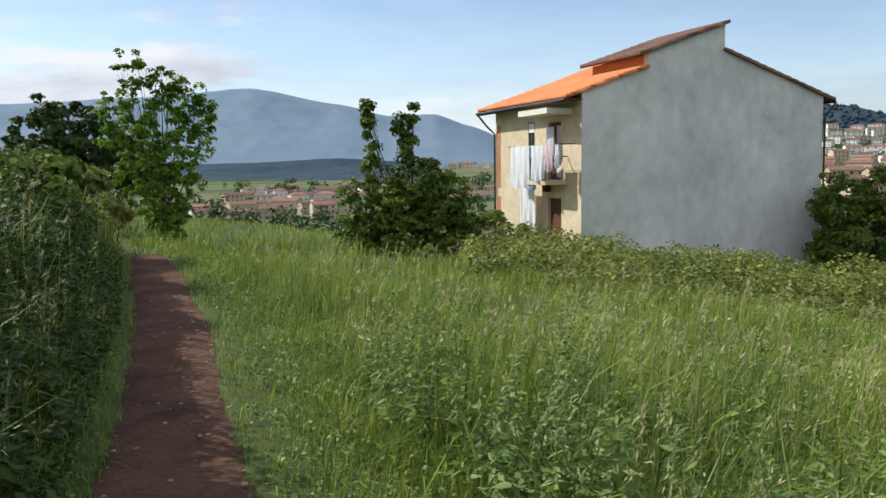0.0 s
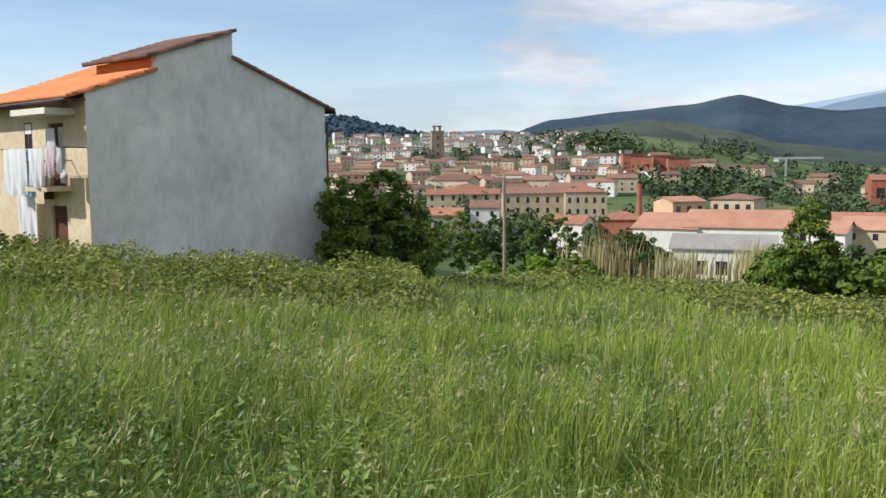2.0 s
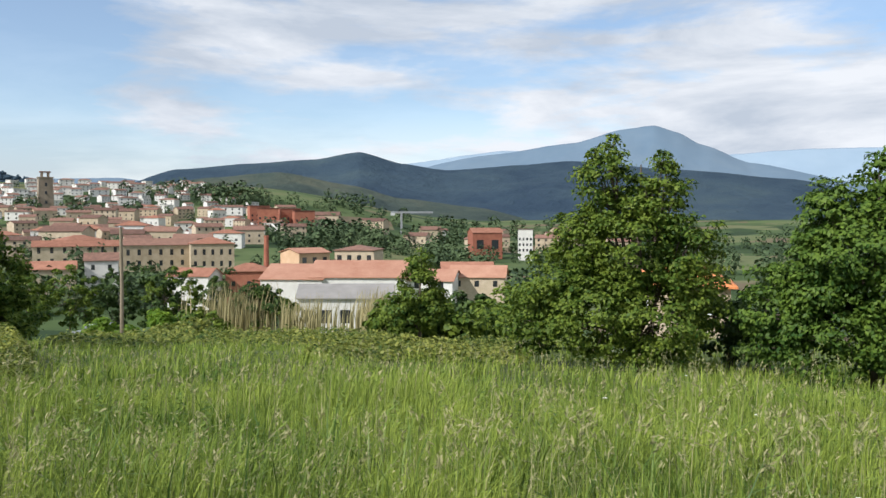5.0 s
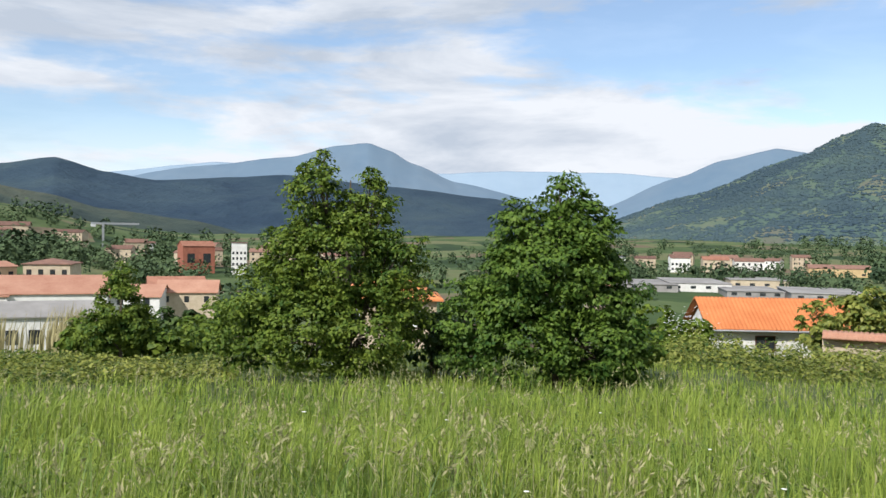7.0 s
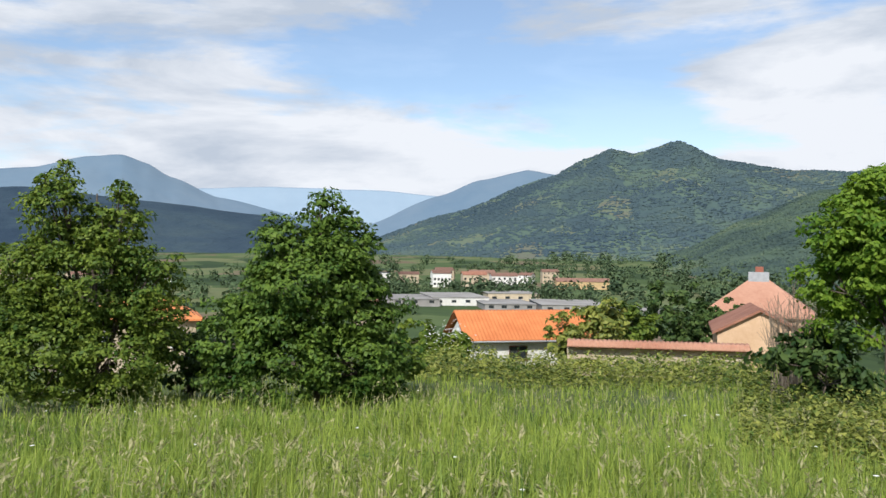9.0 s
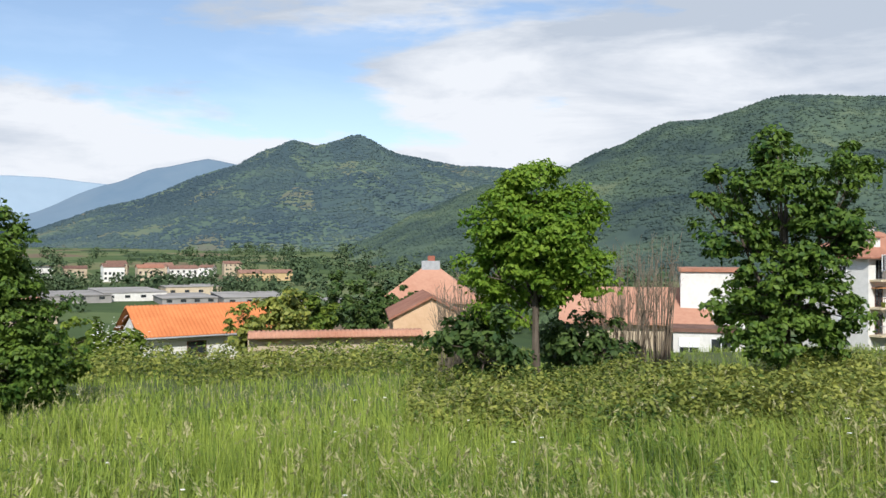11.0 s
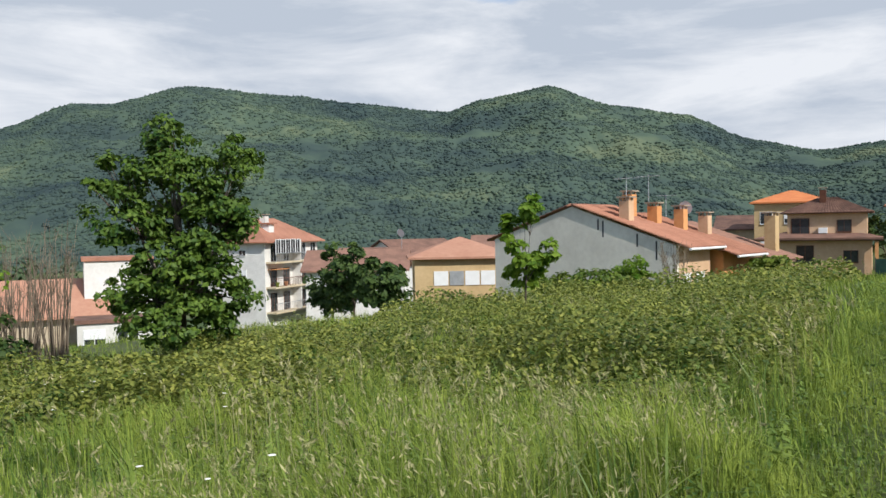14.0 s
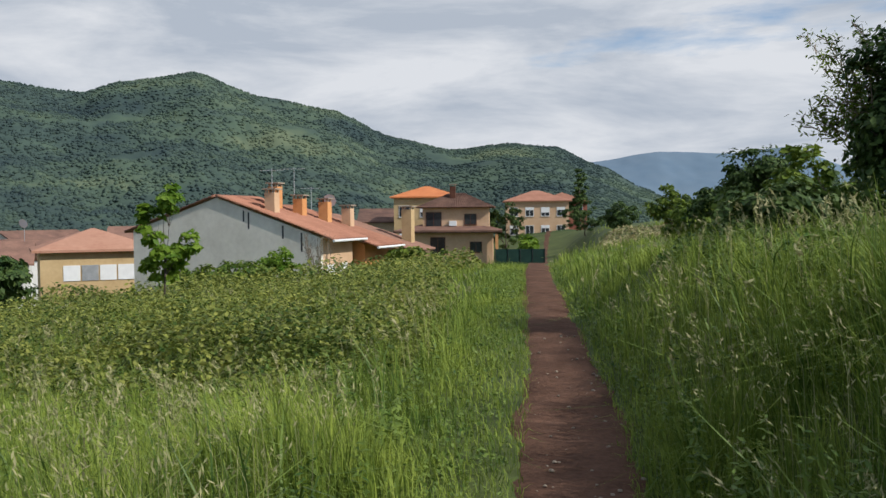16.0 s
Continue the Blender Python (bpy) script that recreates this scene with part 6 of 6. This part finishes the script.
hz = land(hx, hy) + (1.0 + 0.45 * wave(hx, hy, 1.2, 3.0)) * rng.uniform(0, 1, len(hx)) ** 0.5
tagged(leaves("hedge", np.stack([hx, hy, hz], 1), 0.09, M["leaf"]), "unseen uneven leafy hedge added along the bank to shade the path", "hedge", kind="stuff")


# leafless shrubs and tall pale canes
def twiggy(label, b, d, h, n, spread, seed, mat="dry_twig"):
    q = random.Random(seed)
    x, y = polar(b, d)
    th = empty("bare_shrub", pose(x, y, land1(x, y) - 0.05), label, "shrub", "leafless shrubs")
    bm = bmesh.new()
    for k in range(n):
        a = q.uniform(0, 6.28)
        r0, r1 = q.uniform(0, spread * 0.5), q.uniform(0.4, 1.0) * spread
        hh = h * q.uniform(0.6, 1.0)
        p0 = Vector((math.cos(a) * r0, math.sin(a) * r0, 0))
        p1 = Vector((math.cos(a) * r1, math.sin(a) * r1, hh))
        mid = p0.lerp(p1, 0.5) + Vector((q.uniform(-0.1, 0.1), q.uniform(-0.1, 0.1), 0.1))
        rod([p0, mid, p1], [0.022, 0.014, 0.004], 3, bm)
        for j in range(5):
            s = mid.lerp(p1, q.uniform(0, 0.9))
            rod([s, s + Vector((q.uniform(-0.3, 0.3), q.uniform(-0.3, 0.3), q.uniform(0.2, 0.6)))], [0.009, 0.003], 3, bm)
    part("branchwork", bm, M[mat], th)
    return th


for k, (b, d, h, n, s) in enumerate(((119.6, 26, 4.2, 34, 0.9), (121.4, 27, 4.6, 34, 0.9), (118.2, 25, 3.4, 26, 0.8), (108.6, 28, 4.0, 40, 0.9), (107.8, 29, 3.4, 30, 0.8), (160.6, 40, 2.8, 24, 0.8))):
    twiggy("leafless greyish shrub among brambles", b, d, h, n, s, 40 + k)
for k, (b, d, n, sp, h) in enumerate(((38.3, 74, 420, 1.6, 4.8), (42.6, 70, 160, 1.0, 3.6), (47.6, 72, 380, 1.3, 4.2), (46.0, 66, 120, 1.6, 2.6))):
    x0, y0 = polar(b, d)
    x, y = x0 + rng.normal(0, sp, n), y0 + rng.normal(0, sp, n)
    tagged(blades("reeds", x, y, h * rng.uniform(0.6, 1.1, n), 0.10 * np.ones(n), M["dry_grass"], 0.12), "tall pale dry canes at the meadow's edge", "reeds", kind="stuff")
# long arching canes beside the elder bush, and its flower heads
bm = bmesh.new()
q = random.Random(8)
for k in range(26):
    a = q.uniform(0.2, 1.4)
    L_ = q.uniform(0.7, 1.5)
    p0 = Vector((-3.2 + q.uniform(-0.4, 0.3), -12.2 + q.uniform(-0.6, 0.6), land1(-3.2, -12.2) + 1.2 + q.uniform(0, 0.8)))
    p1 = p0 + Vector((math.cos(a) * L_ * 0.75, q.uniform(-0.4, 0.4), math.sin(a) * L_))
    rod([p0, p0.lerp(p1, 0.55) + Vector((0, 0, 0.12)), p1], [0.012, 0.008, 0.003], 4, bm)
    for j in range(12):
        s = p0.lerp(p1, 0.35 + 0.65 * j / 12)
        e = s + Vector((q.uniform(-0.12, 0.16), q.uniform(-0.12, 0.12), q.uniform(-0.02, 0.14)))
        rod([s, s.lerp(e, 0.5), e], [0.003, 0.012, 0.002], 3, bm)
cane = tagged(new("cane_spray", bpy.data.meshes.new("cane_spray")), "arching leafy canes leaning out of the elder bush", "canes")
bm.to_mesh(cane.data)
bm.free()
cane.data.materials.append(M["dry_twig"])
co = np.array([v_.co[:] for v_ in cane.data.vertices])
co = co[rng.integers(0, len(co), 2600)] + rng.normal(0, 0.05, (2600, 3))
leaves("leaf_spray", co, 0.028, M["leaf"], cane, long=3.0)


def umbels(label, pts, size, parent=None):
    V, F = [], []
    n = len(pts)
    k = 7
    ang = np.linspace(0, 2 * np.pi, k, endpoint=False)
    ring = np.stack([np.cos(ang), np.sin(ang), np.zeros(k)], 1)
    P = pts[:, None, :] + ring[None] * (size * rng.uniform(0.6, 1.2, (n, 1)))[:, :, None]
    top = pts + np.array([0, 0, size * 0.25])
    V = np.concatenate([P, top[:, None, :]], 1)
    F = np.array([[j, (j + 1) % k, k] for j in range(k)])[None] + ((k + 1) * np.arange(n))[:, None, None]
    return tagged(fast("flower_heads", V, tris=F.reshape(-1, 3), mat=M["flower"]), label, "flowers", kind="stuff")


zb = land1(-4.0, -11.6)
u = rng.normal(0, 1, (60, 3))
u /= np.linalg.norm(u, axis=1)[:, None]
umbels("flat white elder flower heads", np.array([-4.1, -11.5, zb + 1.9]) + np.abs(u) * np.array([1.25, 1.2, 1.1]) * np.sign(u * np.array([1, 1, 2])), 0.06)
u = rng.normal(0, 1, (170, 3))
x0, y0 = polar(86.5, 50)
umbels("cream elder blossom in a bush beside the orange roof", np.array([x0, y0, land1(x0, y0) + 1.9]) + u * np.array([0.6, 0.6, 0.4]), 0.075)
# small white flowers in the meadow
x, y = scatter(90, 5, 24, 60, 135)
umbels("small white flower heads in the meadow", np.stack([x, y, land(x, y) + rng.uniform(0.45, 0.75, 90)], 1)[:40], 0.022)

# ---- verge, seed heads, weeds ----
# herbs added on the bank: its shade is put into their dark leaf colour
n = 34000
y = np.exp(rng.uniform(np.log(2.2), np.log(15), n))
v = rng.uniform(-2.1, -0.50, n)
x = np.interp(y, PATH_Y, PATH_X) + v / 0.92
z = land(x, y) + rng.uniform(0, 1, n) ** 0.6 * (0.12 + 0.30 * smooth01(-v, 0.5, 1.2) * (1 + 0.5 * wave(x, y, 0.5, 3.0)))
tagged(leaves("bank_herbs", np.stack([x, y, z], 1), 0.028 + 0.0015 * y, M["leaf_dark"], flat=0.8), "low herbs on the bank's face, darkened to stand in for shade", "weeds", kind="stuff")
n = 42000
y = rng.uniform(-30, 20, n)
v = np.where(rng.uniform(0, 1, n) < 0.62, rng.uniform(0.34, 1.5, n), rng.uniform(-1.3, -0.36, n))
x = np.interp(y, PATH_Y, PATH_X) + v / np.where(y > 0, 0.92, 1)
ok = np.hypot(x, y) > 1.0
x, y, v = x[ok], y[ok], v[ok]
tagged(blades("verge_grass", x, y, rng.uniform(0.07, 0.22, len(x)) * (0.6 + 0.5 * np.abs(v)), rng.uniform(0.004, 0.009, len(x)), M["grass"], 0.8), "short fresh grass on the path's verges", "grass", kind="stuff")


n = 22000
y = np.where(rng.uniform(0, 1, n) < 0.5, np.exp(rng.uniform(np.log(2.4), np.log(16), n)), -np.exp(rng.uniform(np.log(2.4), np.log(26), n)))
v = np.where(rng.uniform(0, 1, n) < 0.7, rng.uniform(0.44, 1.7, n), rng.uniform(-0.8, -0.44, n))
keep = wave(v * 2, y, 0.35, 6.0) > -0.25
y, v = y[keep], v[keep]
x = np.interp(y, PATH_Y, PATH_X) + v / np.where(y > 0, 0.92, 1)
z = land(x, y) + rng.uniform(0.02, 0.10, len(x)) * (0.6 + np.abs(v))
tagged(leaves("verge_herbs", np.stack([x, y, z], 1), 0.016 + 0.0012 * np.abs(y), M["weed"], flat=1.0, long=1.4), "low clover and herbs along the path", "weeds", kind="stuff")


def seed_heads(n, d0, d1, b0, b1, h0, h1, thick, label):
    """Flowering grass: a thin stalk that nods under a loose panicle."""
    x, y = scatter(n, d0, d1, b0, b1)
    g = verge(x, y)
    ok = g > 0.7
    x, y = x[ok], y[ok]
    n = len(x)
    h = rng.uniform(h0, h1, n) * (0.8 + 0.3 * wave(x, y, 1.6, 1.0))
    blades("grass_stalks", x, y, h, np.full(n, thick), M["seed"], 0.3)
    st = bpy.context.scene.collection.objects[-1]
    tagged(st, "thin pale stalks of flowering grass", "grass", kind="stuff")
    co = np.empty(len(st.data.vertices) * 3, np.float32)
    st.data.vertices.foreach_get("co", co)
    co = co.reshape(-1, 5, 3)
    tip, mid = co[:, 4], (co[:, 2] + co[:, 3]) / 2
    k = 9
    s = rng.uniform(0.55, 1.02, (n, k, 1))
    pts = mid[:, None] * (1 - s) + tip[:, None] * s + rng.normal(0, 0.012, (n, k, 3))
    ax = np.repeat((tip - mid) / np.linalg.norm(tip - mid, axis=1)[:, None], k, 0)
    leaves("grass_panicles", pts.reshape(-1, 3), 0.008 * thick / 0.003, M["seed"], long=4.2, axis=ax)
    return tagged(scene.collection.objects[-1], label, "grass", kind="stuff")


x, y = scatter(9000, 1.5, 8)
ok = (verge(x, y) > 0.8) & (wave(x, y, 1.1, 4.0) > -0.1)
x, y = x[ok], y[ok]
tagged(blades("broad_grass", x, y, rng.uniform(0.45, 0.95, len(x)), rng.uniform(0.010, 0.018, len(x)), M["weed"], 0.6), "broad dark green grass blades in loose stands", "grass", kind="stuff")
seed_heads(5200, 1.6, 7, -36, 203, 0.7, 1.15, 0.003, "nodding seed heads of meadow grass")
seed_heads(3600, 6, 24, -36, 203, 0.65, 1.0, 0.006, "nodding seed heads of meadow grass")


def weeds(n, d0, d1, b0, b1, size, h0, h1, label, mat="weed", per=26):
    """Leafy weeds: an upright stem with leaves that stand out round it, long below and short at the tip."""
    x, y = scatter(n, d0, d1, b0, b1)
    ok = verge(x, y) > 0.55
    x, y = x[ok], y[ok]
    n = len(x)
    h = rng.uniform(h0, h1, n)
    s = np.linspace(0.3, 1.0, per)[None, :] + rng.uniform(-0.03, 0.03, (n, per))
    a = 2.4 * np.arange(per)[None, :] + rng.uniform(0, 6.28, (n, 1))
    out = np.stack([np.cos(a), np.sin(a), rng.uniform(-0.5, 0.9, (n, per))], -1)
    leaf = (size * np.clip(1.35 - s * 0.8, 0.3, 1.2))
    tilt = rng.normal(0, 0.10, (n, 2))
    stem = np.stack([x[:, None] + tilt[:, :1] * h[:, None] * s, y[:, None] + tilt[:, 1:] * h[:, None] * s, land(x, y)[:, None] + h[:, None] * s], -1)
    P = stem + out * (leaf * 1.15)[..., None]
    face = np.stack([out[..., 0] * 0.4, out[..., 1] * 0.4, np.full(a.shape, 0.7)], -1)
    return tagged(leaves("weeds", P.reshape(-1, 3), leaf.ravel(), M[mat], flat=0.5, long=2.9, facing=face.reshape(-1, 3), axis=out.reshape(-1, 3)), label, "weeds", kind="stuff")


weeds(170, 3.6, 7.5, -9, 6, 0.026, 0.55, 0.95, "tall leafy weeds standing in the grass", per=34)
weeds(130, 3.4, 9, 4, 26, 0.03, 0.45, 0.8, "leafy weeds among the meadow grass", per=30)
weeds(26, 2.6, 4.2, 0, 14, 0.045, 0.4, 0.7, "broad-leaved weeds standing in the grass")
weeds(300, 3, 12, 125, 178, 0.028, 0.3, 0.6, "leafy weeds along the footpath", per=34)
weeds(160, 3, 12, 176, 203, 0.026, 0.3, 0.6, "leafy weeds on the bank", per=34)
# the bank's shade again, put into the leaf colour of added weeds
weeds(420, 3, 14, -38, -21, 0.034, 0.35, 0.75, "leafy weeds on the bank, leaf colour darkened to stand in for shade", "leaf_dark", per=30)
weeds(450, 8, 40, 10, 125, 0.035, 0.25, 0.5, "scattered weeds in the meadow")
# stones and twigs trodden into the path
bm = bmesh.new()
bmesh.ops.create_icosphere(bm, subdivisions=1, radius=1.0)
for v_ in bm.verts:
    v_.co *= random.uniform(0.75, 1.2)
    v_.co.z *= 0.55
pebble = bpy.data.meshes.new("pebble")
bm.to_mesh(pebble)
bm.free()
pebble.materials.append(M["stone"])
for k in range(160):
    yy = random.choice((random.uniform(3, 11), random.uniform(-12, -3)))
    xx = np.interp(yy, PATH_Y, PATH_X) + random.uniform(-0.4, 0.4)
    ob = new("pebble", pebble)
    s = random.uniform(0.006, 0.022)
    ob.matrix_basis = pose(xx, yy, land1(xx, yy) + 0.035, 0, 0, random.uniform(0, 360)) @ Matrix.Scale(s, 4)
    ob.parent = footpath
# the bank behind is grassed over too
x, y = scatter(18000, 0.9, 6, 200, 327)
ok = (verge(x, y) > 0.1) & (path_side(x, y) < 0)
x, y = x[ok], y[ok]
tagged(blades("grass", x, y, rng.uniform(0.2, 0.5, len(x)), rng.uniform(0.006, 0.012, len(x)), M["grass"], 0.6), "rough grass on the bank above the path", "grass", kind="stuff")
